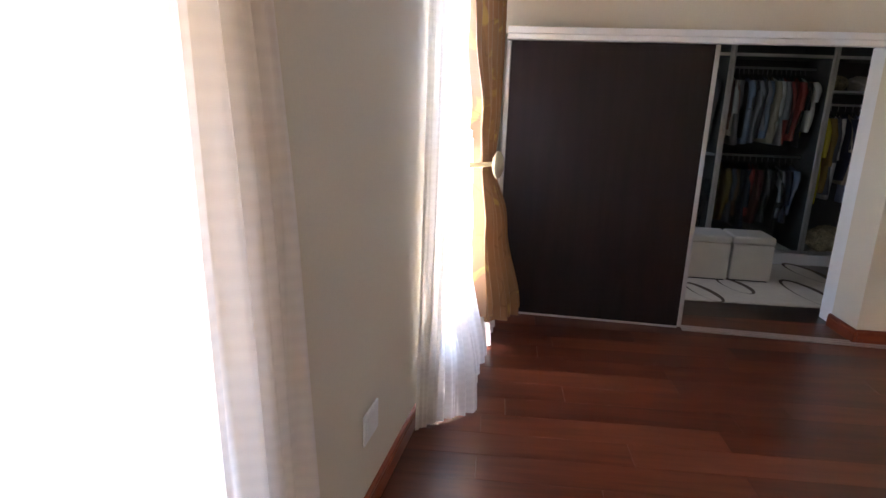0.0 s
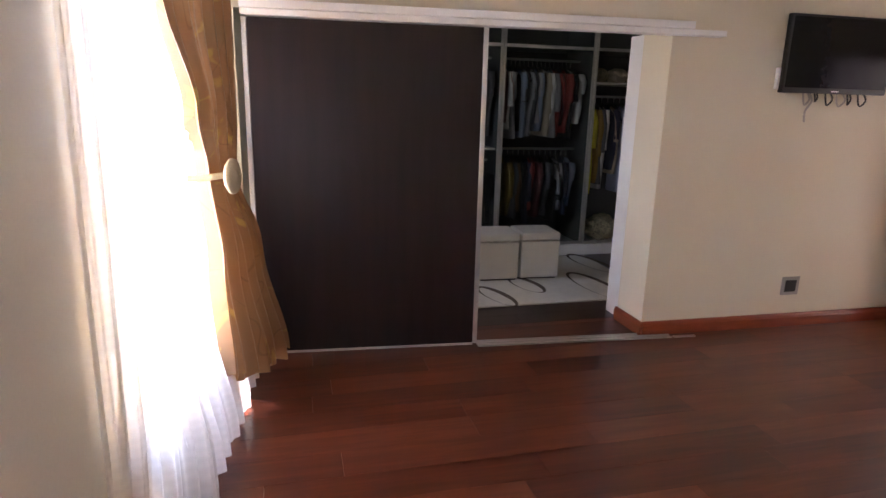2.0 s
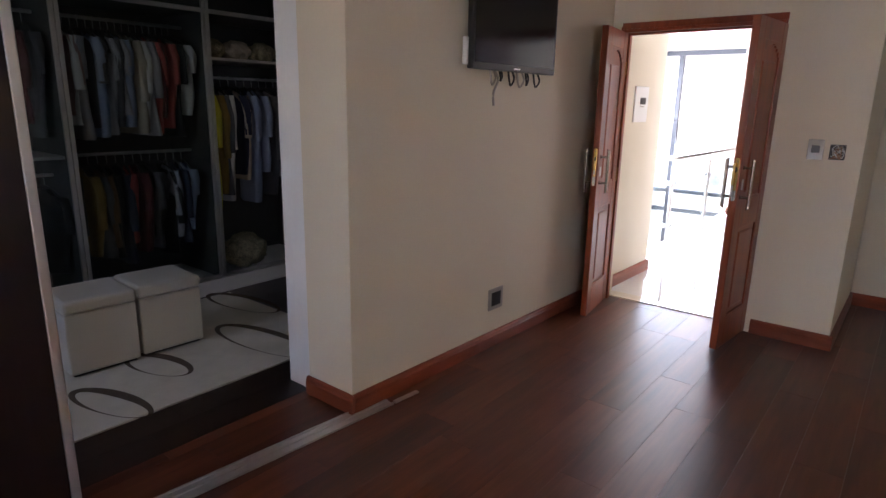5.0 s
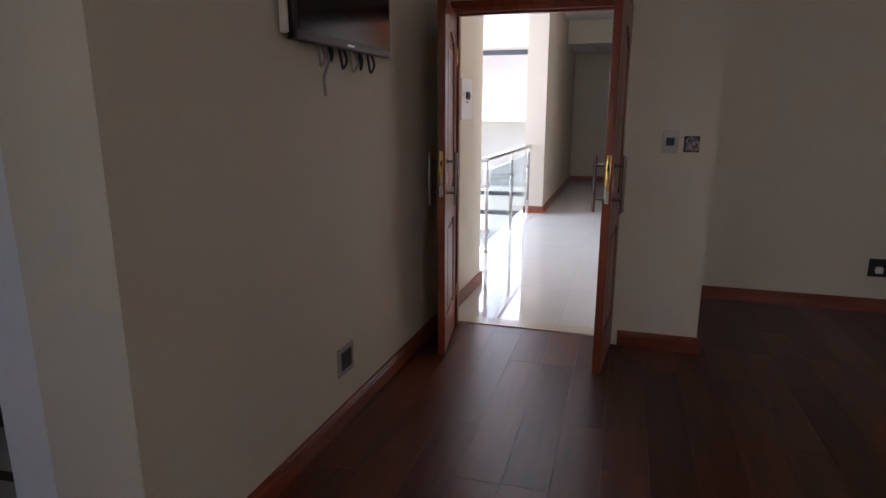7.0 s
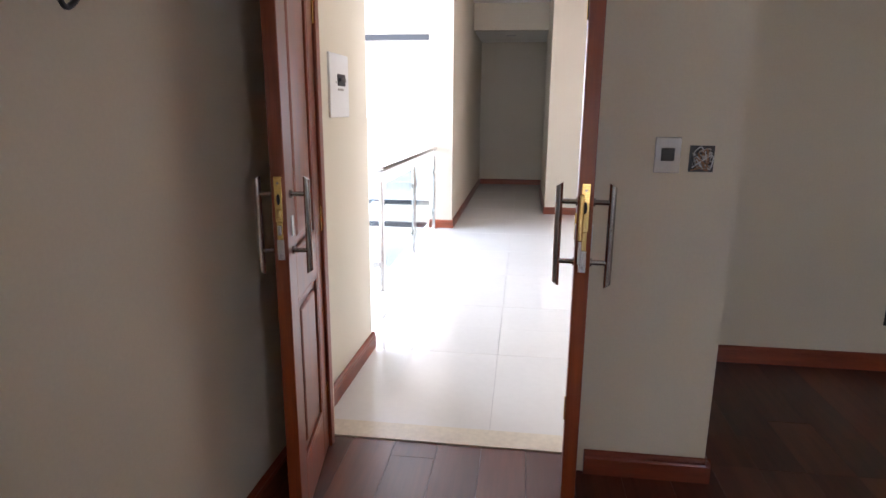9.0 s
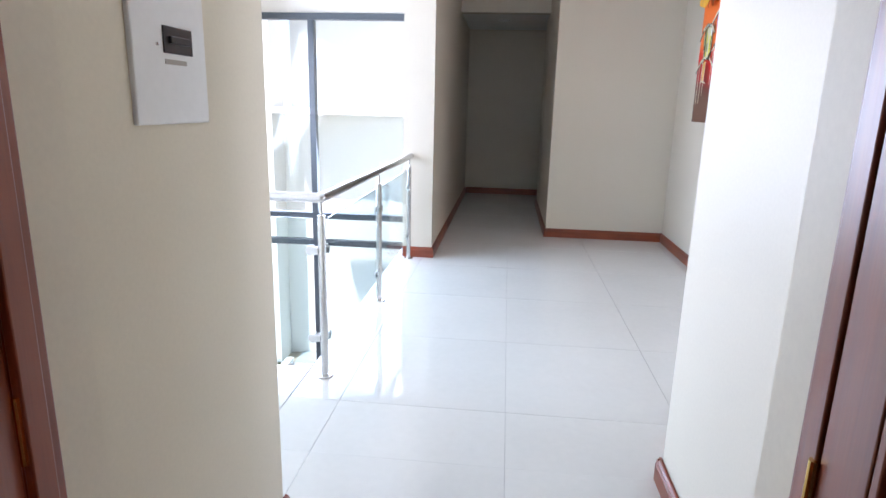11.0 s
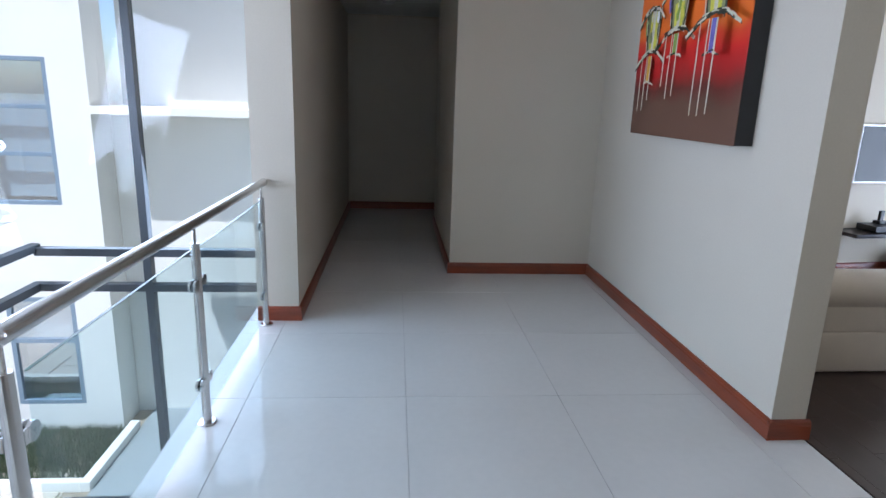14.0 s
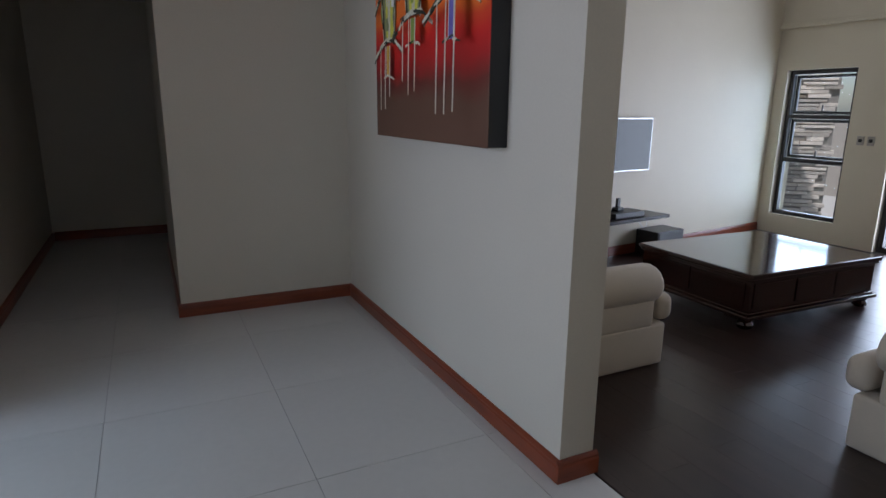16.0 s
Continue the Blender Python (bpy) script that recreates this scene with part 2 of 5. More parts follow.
M = {}
M["wall"] = paint("cream_wall_paint", (0.70, 0.63, 0.49), 0.55, 0.04, 1.5, 90, 0.08)
M["wall_hall"] = paint("off_white_wall_paint", (0.74, 0.70, 0.63), 0.5, 0.03, 1.5, 90, 0.08)
M["wall_landing"] = paint("cream_landing_paint", (0.63, 0.57, 0.465), 0.45, 0.04, 1.5, 90, 0.08)
M["ceiling"] = paint("white_ceiling_paint", (0.80, 0.79, 0.75), 0.7, 0.03, 1.5, 80, 0.05)
M["white"] = paint("white_enamel", (0.80, 0.80, 0.78), 0.35, 0.03, 4, 50, 0.04)
M["outside"] = paint("white_outside_plaster", (0.80, 0.79, 0.75), 0.8, 0.05, 0.8, 40, 0.25)
M["skirting"] = wood("red_brown_skirting", (0.13, 0.024, 0.009), (0.30, 0.062, 0.020), 0.3, (2, 2, 14))
M["door"] = wood("orange_brown_door_wood", (0.15, 0.022, 0.0055), (0.38, 0.078, 0.0165), 0.3, (18, 18, 1), 1.5)
M["plank"] = laminate("red_brown_floor_plank", ((0.048, 0.0112, 0.0056), (0.094, 0.0226, 0.0106), (0.152, 0.0420, 0.0190)))
M["plank_dark"] = laminate("dark_brown_floor_plank", ((0.018, 0.0086, 0.0060), (0.026, 0.0125, 0.0088), (0.036, 0.0178, 0.0128)), 0.29)
M["wenge"] = wood("wenge_door_panel", (0.0075, 0.0042, 0.0046), (0.021, 0.0112, 0.0112), 0.28, (9, 9, 0.6), 1.6, 0.0, 0.05, 0.0)
M["wenge"].node_tree.links.remove(M["wenge"].node_tree.nodes["Principled BSDF"].inputs["Roughness"].links[0])
M["wenge"].node_tree.nodes["Principled BSDF"].inputs["Roughness"].default_value = 0.30
M["wenge"].node_tree.nodes["Principled BSDF"].inputs["Specular IOR Level"].default_value = 0.33
M["mahogany"] = wood("polished_mahogany", (0.014, 0.005, 0.004), (0.042, 0.013, 0.009), 0.10, (1, 10, 10), 1.8, 0.03, 0.05, 0.35)
M["tile"] = paint("polished_porcelain_tile", (0.62, 0.60, 0.555), 0.06, 0.03, 2.5, 25, 0.0, per_object=0.02)
M["grout"] = paint("grey_grout", (0.28, 0.26, 0.23), 0.9, 0.1, 10, 80, 0.2)
M["joint"] = paint("pale_tile_grout", (0.44, 0.42, 0.39), 0.8, 0.15, 3, 80, 0.1)
M["marble"] = paint("cream_marble_threshold", (0.62, 0.55, 0.42), 0.2, 0.12, 5, 40, 0.05)
M["steel"] = paint("brushed_steel", (0.62, 0.62, 0.61), 0.25, 0.05, 3, 60, 0.03, metal=1.0, stretch=(1, 1, 8))
M["handle_steel"] = paint("satin_handle_steel", (0.42, 0.40, 0.38), 0.24, 0.06, 3, 60, 0.03, metal=1.0, stretch=(1, 1, 8))
M["sheer_pale"] = sheer_cloth("pale_sheer_cloth", (0.85, 0.81, 0.76), 0.05, 0.6)
M["alu"] = paint("anodised_aluminium", (0.62, 0.62, 0.62), 0.35, 0.04, 3, 60, 0.03, metal=0.9)
M["brass"] = paint("polished_brass", (0.83, 0.60, 0.22), 0.16, 0.06, 8, 60, 0.02, metal=1.0)
M["black"] = paint("black_plastic", (0.012, 0.012, 0.013), 0.35, 0.08, 6, 60, 0.03)
M["screen"] = paint("black_screen", (0.008, 0.008, 0.009), 0.14, 0.03, 3, 30, 0.0, spec=0.22)
M["grey_frame"] = paint("charcoal_window_frame", (0.045, 0.055, 0.065), 0.4, 0.06, 4, 60, 0.04)
M["bronze_frame"] = paint("dark_bronze_frame", (0.020, 0.016, 0.014), 0.4, 0.06, 4, 60, 0.04)
M["glass"] = glass("clear_glass")
M["glass_green"] = glass("green_tint_glass", (0.89, 0.955, 0.965), 0.02, 0.04)
# blue tint and extra gloss stand in for the sky mirrored in the wing panes
M["glass_sky"] = glass("sky_tinted_glass", (0.72, 0.88, 1.0), 0.02, 0.45)
M["wing_frame"] = paint("grey_blue_window_frame", (0.20, 0.27, 0.34), 0.4, 0.06, 4, 60, 0.04)
M["glass_smoke"] = glass("smoke_glass", (0.86, 0.90, 0.90), 0.03)
M["sheer"] = sheer_cloth("white_sheer_cloth", (0.88, 0.86, 0.84), 0.06)
M["sheer_beige"] = sheer_cloth("beige_sheer_cloth", (0.88, 0.83, 0.78), 0.05, 0.62)
M["gold"] = satin("gold_satin", (0.35, 0.185, 0.083), (0.50, 0.33, 0.095))
M["gold_pale"] = paint("pale_gold_flower", (0.62, 0.47, 0.20), 0.4, 0.2, 9, 60, 0.3, sheen=0.3)
M["cord"] = paint("cream_cord", (0.72, 0.64, 0.46), 0.6, 0.1, 20, 120, 0.3)
M["leather"] = paint("cream_leather", (0.66, 0.63, 0.55), 0.45, 0.05, 6, 140, 0.2)
M["rug"] = paint("cream_rug_pile", (0.62, 0.58, 0.48), 0.95, 0.12, 12, 300, 0.8, sheen=0.3)
M["rug_dark"] = paint("brown_rug_pile", (0.11, 0.08, 0.055), 0.95, 0.15, 12, 300, 0.8)
M["sofa"] = paint("beige_sofa_cloth", (0.55, 0.47, 0.36), 0.85, 0.08, 5, 200, 0.35, sheen=0.2)
M["wardrobe"] = paint("dark_grey_laminate", (0.075, 0.075, 0.075), 0.5, 0.06, 3, 40, 0.04)
M["grass"] = paint("green_grass", (0.035, 0.07, 0.022), 0.8, 0.35, 8, 60, 0.3)
M["paver"] = paint("cream_paver", (0.55, 0.50, 0.42), 0.8, 0.1, 3, 40, 0.3, per_object=0.08)
M["ground"] = paint("sandy_ground", (0.32, 0.27, 0.20), 0.95, 0.2, 1.2, 20, 0.4)
M["screed"] = paint("grey_screed", (0.30, 0.33, 0.34), 0.5, 0.12, 1.5, 30, 0.15)
M["stone"] = paint("slate_cladding_stone", (0.62, 0.55, 0.47), 0.85, 0.25, 8, 50, 0.5, per_object=0.35)
M["terracotta"] = paint("stained_timber_frame", (0.30, 0.14, 0.06), 0.5, 0.15, 4, 40, 0.1)
M["silver"] = paint("silver_switch_plate", (0.38, 0.36, 0.33), 0.4, 0.05, 6, 80, 0.0, metal=0.5)
M["socket_steel"] = paint("brushed_steel_plate", (0.40, 0.37, 0.33), 0.42, 0.05, 6, 80, 0.05, metal=0.5)


def cloth(name, rgb):
    return paint(name, rgb, 0.85, 0.15, 6, 120, 0.3, sheen=0.1)


# ---- building helpers ----
def box(bm, a, b, bevel=0.0, m=None):
    """Adds a box between two corners to bm; its edges may be rounded."""
    vs = [bm.verts.new((x, y, z)) for x in (a[0], b[0]) for y in (a[1], b[1]) for z in (a[2], b[2])]
    fs = [bm.faces.new([vs[i] for i in f]) for f in ((0, 1, 3, 2), (4, 6, 7, 5), (0, 4, 5, 1), (2, 3, 7, 6), (0, 2, 6, 4), (1, 5, 7, 3))]
    bmesh.ops.recalc_face_normals(bm, faces=fs)
    if bevel:
        es = list({e for f in fs for e in f.edges})
        r = bmesh.ops.bevel(bm, geom=es, offset=bevel, segments=2, profile=0.5, affect="EDGES")
        vs = list({v for f in r["faces"] for v in f.verts} | {v for v in vs if v.is_valid})
    if m is not None:
        bmesh.ops.transform(bm, matrix=m, verts=[v for v in vs if v.is_valid])
    return vs


def tube(bm, p, q, r, seg=12, r2=None):
    """Adds a capped rod from p to q."""
    p, q = Vector(p), Vector(q)
    d = q - p
    m = Matrix.Translation((p + q) / 2) @ d.to_track_quat("Z", "Y").to_matrix().to_4x4()
    bmesh.ops.create_cone(bm, cap_ends=True, segments=seg, radius1=r, radius2=r if r2 is None else r2, depth=d.length, matrix=m)


def lathe(bm, profile, seg=20, m=None):
    """Adds a turned shape from (radius, height) pairs."""
    rings = []
    for r, z in profile:
        rings.append([bm.verts.new((r * math.cos(2 * math.pi * i / seg), r * math.sin(2 * math.pi * i / seg), z)) for i in range(seg)])
    for a, b in zip(rings, rings[1:]):
        for i in range(seg):
            bm.faces.new((a[i], a[(i + 1) % seg], b[(i + 1) % seg], b[i]))
    bm.faces.new(list(reversed(rings[0])))
    bm.faces.new(rings[-1])
    if m is not None:
        bmesh.ops.transform(bm, matrix=m, verts=[v for r in rings for v in r])


def sheet(bm, f, nu, nv, thick=0.0):
    """Adds a curved sheet f(u, v), u and v from 0 to 1."""
    g = [[bm.verts.new(f(i / nu, j / nv)) for j in range(nv + 1)] for i in range(nu + 1)]
    fs = [bm.faces.new((g[i][j], g[i + 1][j], g[i + 1][j + 1], g[i][j + 1])) for i in range(nu) for j in range(nv)]
    for face in fs:
        face.smooth = True
    if thick:
        bmesh.ops.solidify(bm, geom=fs, thickness=thick)


def mesh_of(name, bm, material, smooth=False):
    me = bpy.data.meshes.new(name)
    if smooth:
        for face in bm.faces:
            face.smooth = True
    bm.to_mesh(me)
    bm.free()
    me.materials.append(material)
    return me


def part(name, bm, material, parent=None, label="", smooth=False):
    """Links a bmesh as one mesh object, under a thing or a part."""
    ob = new(name, mesh_of(name, bm, material, smooth))
    if parent is not None:
        ob.parent = parent
    if label:
        ob["label"] = label
    return ob


def thing(name, label, category, group="", at=(0, 0, 0), rz=0.0, kind=""):
    ob = new(name)
    ob.empty_display_size = 0.1
    ob.matrix_world = pose(*at, 0, 0, rz)
    return tagged(ob, label, category, group, kind)


def bx(*boxes, bevel=0.0):
    """A new bmesh holding boxes."""
    bm = bmesh.new()
    for a, b in boxes:
        box(bm, a, b, bevel)
    return bm


def wall(name, p0, p1, z0, z1, th, material, openings=(), label="painted plaster wall"):
    """A wall whose face runs from p0 to p1; its thickness lies to the left of that line (to the right if th is negative).
    openings: (from, to, bottom, top) along the face."""
    d = Vector((p1[0] - p0[0], p1[1] - p0[1]))
    length = d.length
    ss = sorted({0.0, length, *(v for o in openings for v in o[:2])})
    zs = sorted({z0, z1, *(v for o in openings for v in o[2:])})
    bm = bmesh.new()

    def solid(i, j):
        if not (0 <= i < len(ss) - 1 and 0 <= j < len(zs) - 1):
            return False
        s, z = (ss[i] + ss[i + 1]) / 2, (zs[j] + zs[j + 1]) / 2
        return not any(o[0] < s < o[1] and o[2] < z < o[3] for o in openings)
    cache = {}

    def v(s, t, z):
        key = (s, t, z)
        if key not in cache:
            cache[key] = bm.verts.new(key)
        return cache[key]
    for i in range(len(ss) - 1):
        for j in range(len(zs) - 1):
            if not solid(i, j):
                continue
            a, b, c, e = ss[i], ss[i + 1], zs[j], zs[j + 1]
            bm.faces.new((v(a, 0, c), v(b, 0, c), v(b, 0, e), v(a, 0, e)))
            bm.faces.new((v(a, th, c), v(a, th, e), v(b, th, e), v(b, th, c)))
            if not solid(i - 1, j):
                bm.faces.new((v(a, 0, c), v(a, 0, e), v(a, th, e), v(a, th, c)))
            if not solid(i + 1, j):
                bm.faces.new((v(b, 0, c), v(b, th, c), v(b, th, e), v(b, 0, e)))
            if not solid(i, j - 1):
                bm.faces.new((v(a, 0, c), v(a, th, c), v(b, th, c), v(b, 0, c)))
            if not solid(i, j + 1):
                bm.faces.new((v(a, 0, e), v(b, 0, e), v(b, th, e), v(a, th, e)))
    bmesh.ops.recalc_face_normals(bm, faces=bm.faces)
    ob = part(name, bm, material)
    ob.matrix_world = pose(p0[0], p0[1], 0, 0, 0, math.degrees(math.atan2(d.y, d.x)))
    return tagged(ob, label, "wall", kind="structure")


def skirting(p0, p1, side=-1, h=0.10, z=0.0):
    """A moulded wooden skirting board along a wall's face; side -1 stands to the right of the line from p0 to p1."""
    d = Vector((p1[0] - p0[0], p1[1] - p0[1]))
    prof = ((0.0, 0.0), (0.020, 0.0), (0.020, h - 0.03), (0.016, h - 0.022), (0.016, h - 0.014), (0.009, h - 0.004), (0.0, h))
    bm = bmesh.new()
    ends = [[bm.verts.new((s, side * (0.001 + a), b)) for a, b in prof] for s in (0, d.length)]
    n = len(prof)
    for i in range(n):
        bm.faces.new((ends[0][i], ends[0][(i + 1) % n], ends[1][(i + 1) % n], ends[1][i]))
    bm.faces.new(ends[0])
    bm.faces.new(list(reversed(ends[1])))
    bmesh.ops.recalc_face_normals(bm, faces=bm.faces)
    ob = part("baseboard", bm, M["skirting"])
    ob.matrix_world = pose(p0[0], p0[1], z, 0, 0, math.degrees(math.atan2(d.y, d.x)))
    return tagged(ob, "red-brown varnished wooden skirting board along the wall", "baseboard", kind="structure")


def slab(name, a, b, material, label, category):
    ob = part(name, bx((a, b)), material)
    return tagged(ob, label, category, kind="structure")


# ---- large structure ----
# bedroom west wall, slightly out of square, with two windows
W0, W1 = Vector((-1.387 - 0.13 * 2.6, -2.6)), Vector((-0.855, 4.09))
WLEN = (W1 - W0).length
WDIR = (W1 - W0) / WLEN
WNRM = Vector((WDIR.y, -WDIR.x))


def west(y, off=0.0, z=0.0):
    """The point of the west wall's face at that y, moved off into the room."""
    s = (y - W0.y) / WDIR.y
    p = W0 + WDIR * s + WNRM * off
    return Vector((p.x, p.y, z))


def west_s(y):
    return (y - W0.y) / WDIR.y


wall("wall_west", W0, W1, 0, 2.95, 0.25, M["wall"], [(west_s(-1.1), west_s(0.42), 0.35, 2.35), (west_s(2.30), west_s(3.62), 0.45, 2.35)], "cream painted bedroom wall with two windows")
# closet front line and television wall
wall("wall_closet_header", (-0.86, 3.955), (1.9, 3.75), 2.07, 2.95, 0.34, M["wall"], (), "cream painted wall above the closet opening")
wall("wall_closet_return", (-1.10, 3.975), (-0.76, 3.95), 0, 2.95, 0.34, M["wall"], (), "cream painted wall beside the closet opening")
wall("wall_television", (1.9, 3.75), (5.6, 3.657), 0, 2.95, 0.34, M["wall"], (), "cream painted wall with a television")
wall("wall_door", (4.47, 3.68), (4.47, 2.023), 0, 2.95, 0.24, M["wall"], [(0.07, 1.15, 0, 2.08)], "cream painted wall with the double door")
wall("wall_recess", (4.712, 2.023), (5.71, 2.023), 0, 2.95, 0.237, M["wall"], (), "cream painted return wall of the bedroom")
wall("wall_east", (5.71, 2.02), (5.71, -2.6), 0, 2.95, 0.32, M["wall"], (), "cream painted east wall of the bedroom")
wall("wall_south", (5.71, -2.6), (-1.75, -2.6), 0, 2.95, 0.25, M["wall"], (), "cream painted south wall of the bedroom")
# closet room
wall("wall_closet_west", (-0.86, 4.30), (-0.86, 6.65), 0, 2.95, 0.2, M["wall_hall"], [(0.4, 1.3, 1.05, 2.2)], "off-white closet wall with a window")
wall("wall_closet_north", (-0.86, 6.65), (4.3, 6.65), 0, 2.95, 0.2, M["wall_hall"])
wall("wall_closet_east", (4.3, 6.65), (4.3, 4.0), 0, 2.95, 0.2, M["wall_hall"])
# hall and landing
wall("wall_hall_south", (4.71, 2.262), (6.03, 2.262), 0, 3.05, -0.002, M["wall_landing"])
wall("wall_hall_pier", (6.032, 2.262), (6.032, -4.6), 0, 4.0, -0.002, M["wall_landing"])
wall("wall_painting", (7.84, 1.145), (10.66, 1.145), 0, 3.05, -0.175, M["wall_landing"], (), "off-white wall with a painting")
wall("wall_landing_east", (10.66, 1.145), (10.66, 2.447), 0, 3.05, -0.25, M["wall_landing"])
wall("wall_corridor_south", (10.912, 2.447), (12.95, 2.447), 0, 3.05, -0.25, M["wall_landing"])
wall("wall_corridor_north", (9.437, 3.62), (14.0, 3.62), 0, 3.05, 0.285, M["wall_landing"])
wall("wall_corridor_end", (14.0, 3.9), (14.0, 0.4), 0, 3.05, 0.2, M["wall_landing"])
wall("wall_corridor_close_south", (14.0, 0.6), (12.7, 0.6), 0, 3.05, 0.2, M["wall_landing"])
wall("wall_corridor_close_west", (12.7, 0.6), (12.7, 2.45), 0, 3.05, 0.2, M["wall_landing"])
wall("wall_bulkhead", (12.2, 2.40), (12.2, 3.70), 2.65, 3.05, -0.15, M["wall_landing"], (), "off-white bulkhead above the corridor")
# hall north side and stairwell walls
wall("wall_stair_west", (5.58, 3.99), (5.58, 6.65), -2.75, 3.3, 0.2, M["wall_hall"])
slab("ceiling_bedroom", (-2.2, -2.9, 2.95), (6.03, 4.0, 3.1), M["ceiling"], "white painted ceiling", "ceiling")
slab("ceiling_closet", (-1.1, 4.0, 2.95), (4.5, 6.9, 3.1), M["ceiling"], "white painted ceiling", "ceiling")
slab("ceiling_landing", (4.47, 0.9, 3.05), (11.0, 3.95, 3.2), M["ceiling"], "white painted ceiling", "ceiling")
slab("ceiling_corridor", (12.352, 0.4, 2.65), (14.2, 3.9, 2.8), M["ceiling"], "white painted lowered ceiling", "ceiling")
slab("ceiling_corridor_near", (10.9, 2.3, 3.05), (12.35, 3.95, 3.2), M["ceiling"], "white painted ceiling", "ceiling")
slab("ceiling_void", (5.3, 3.9, 3.3), (11.4, 6.9, 3.5), M["ceiling"], "white painted ceiling", "ceiling")

# skirting boards
skirting(west(-2.58), west(3.9), -1)
skirting((1.905, 3.75), (3.92, 3.699), -1)
skirting((3.92, 3.699), (4.44, 3.686), -1)
skirting((1.9, 4.09), (1.9, 3.73), -1)
skirting((4.47, 2.49), (4.47, 2.003), -1)
skirting((4.45, 2.023), (5.70, 2.023), -1)
skirting((5.71, 2.02), (5.71, -2.58), -1)
skirting((4.73, 3.675), (5.62, 3.656), -1)
skirting((5.60, 3.64), (5.60, 3.98), -1)
skirting((4.73, 2.264), (6.05, 2.264), 1)
skirting((6.034, 2.28), (6.034, -4.55), 1)
skirting((7.82, 1.145), (10.64, 1.145), 1)
skirting((7.84, 0.95), (7.84, 1.165), 1)
skirting((10.66, 1.147), (10.66, 2.467), 1)
skirting((10.64, 2.447), (12.95, 2.447), 1)
skirting((9.417, 3.62), (13.98, 3.62), -1)
skirting((9.437, 3.60), (9.437, 3.90), 1)
skirting((14.0, 3.60), (14.0, 0.62), -1)

# void: tall glazing on two sides, a white pier between them
wall("wall_void_pier", (9.95, 6.4), (9.22, 6.4), -2.75, 3.3, -0.45, M["wall_hall"], (), "white plastered pier beside the tall glazing")
wall("wall_void_north", (9.22, 6.4), (5.38, 6.4), -2.75, 3.3, -0.25, M["wall_hall"], [(0.05, 0.85, 0.0, 3.0), (1.6, 3.2, 0.0, 2.6), (0.0, 0.9, -2.75, -0.55)], "white plastered stair wall with windows")
wall("wall_void_south", (6.85, 3.97), (11.2, 3.97), -2.75, -0.28, -0.2, M["wall_hall"])
wall("wall_lower_west", (6.0, 3.97), (6.0, 6.4), -2.75, -0.28, 0.15, M["wall_hall"])
slab("floor_lower_hall", (5.4, 3.8, -2.9), (11.3, 6.5, -2.75), M["tile"], "polished cream tiled entrance hall floor", "floor")

# ---- lounge structure ----
TV0, TV1 = (10.72, -1.10), (11.19, -4.62)
wall("wall_lounge_television", (10.60, 0.0), TV1, 0, 4.0, 0.25, M["wall"], (), "cream painted lounge wall with a television")
wall("wall_lounge_north", (10.60, 0.968), (10.60, 0.0), 0, 4.0, 0.25, M["wall"])
wall("wall_lounge_south", (11.30, -4.60), (5.9, -4.60), 0, 4.0, 0.28, M["wall"], [(0.26, 1.09, 0.245, 2.015), (1.55, 3.9, 0.0, 2.3)], "cream painted lounge wall with a window and a glass door")
wall("wall_lounge_over", (11.0, 0.972), (5.9, 0.972), 3.05, 4.0, -0.05, M["wall_hall"])
slab("ceiling_lounge", (5.9, -4.8, 3.6), (11.5, 1.2, 3.75), M["ceiling"], "white painted ceiling", "ceiling")
crown = part("trim", bx(((0, 0, 0), (3.2, 0.05, 0.035)), ((0, 0, 0.035), (3.2, 0.03, 0.06)), bevel=0.006), M["wall"])
crown.matrix_world = pose(8.0, -4.60, 2.50)
tagged(crown, "cream plaster ledge along the lounge wall", "trim", kind="structure")


# ---- windows ----
def window(name, p, rz, w, h, material, bars_z=(), bars_x=(), label="", bar=0.045, deep=0.06, pane_mat="glass", bottom=True, sides=(1, 1)):
    """A framed window with its base corner at p; it runs along its own x axis."""
    win = thing(name, label, "window", at=p, rz=rz, kind="structure")
    part("window_frame", bx(*([((0, 0, 0), (bar, deep, h))] if sides[0] else []), *([((w - bar, 0, 0), (w, deep, h))] if sides[1] else []), ((bar, 0, h - bar), (w - bar, deep, h)), *([((bar, 0, 0), (w - bar, deep, bar))] if bottom else []), bevel=0.004), material, win)
    xs, zs = [bar, *bars_x, w - bar], [bar, *bars_z, h - bar]
    for z in bars_z:
        part("transom", bx(((bar, 0.004, z - bar / 2), (w - bar, deep - 0.004, z + bar / 2)), bevel=0.004), material, win)
    for x in bars_x:
        part("mullion", bx(((x - bar / 2, 0.002, bar), (x + bar / 2, deep - 0.002, h - bar)), bevel=0.004), material, win)
    for xa, xb in zip(xs, xs[1:]):
        for za, zb in zip(zs, zs[1:]):
            pane = part("pane", bx(((xa, deep * 0.45, za), (xb, deep * 0.45 + 0.006, zb))), M[pane_mat], win)
            pane.visible_shadow = False
    return win


ang = math.degrees(math.atan2(WDIR.y, WDIR.x))
a = west(-1.1, -0.17)
window("window_1", (a.x, a.y, 0.35), ang, west_s(0.42) - west_s(-1.1), 2.0, M["white"], (1.0,), (), "white framed bedroom window behind sheer curtains")
a = west(2.30, -0.17)
window("window_2", (a.x, a.y, 0.45), ang, west_s(3.62) - west_s(2.30), 1.9, M["white"], (1.0,), (), "white framed bedroom window behind sheer curtains")
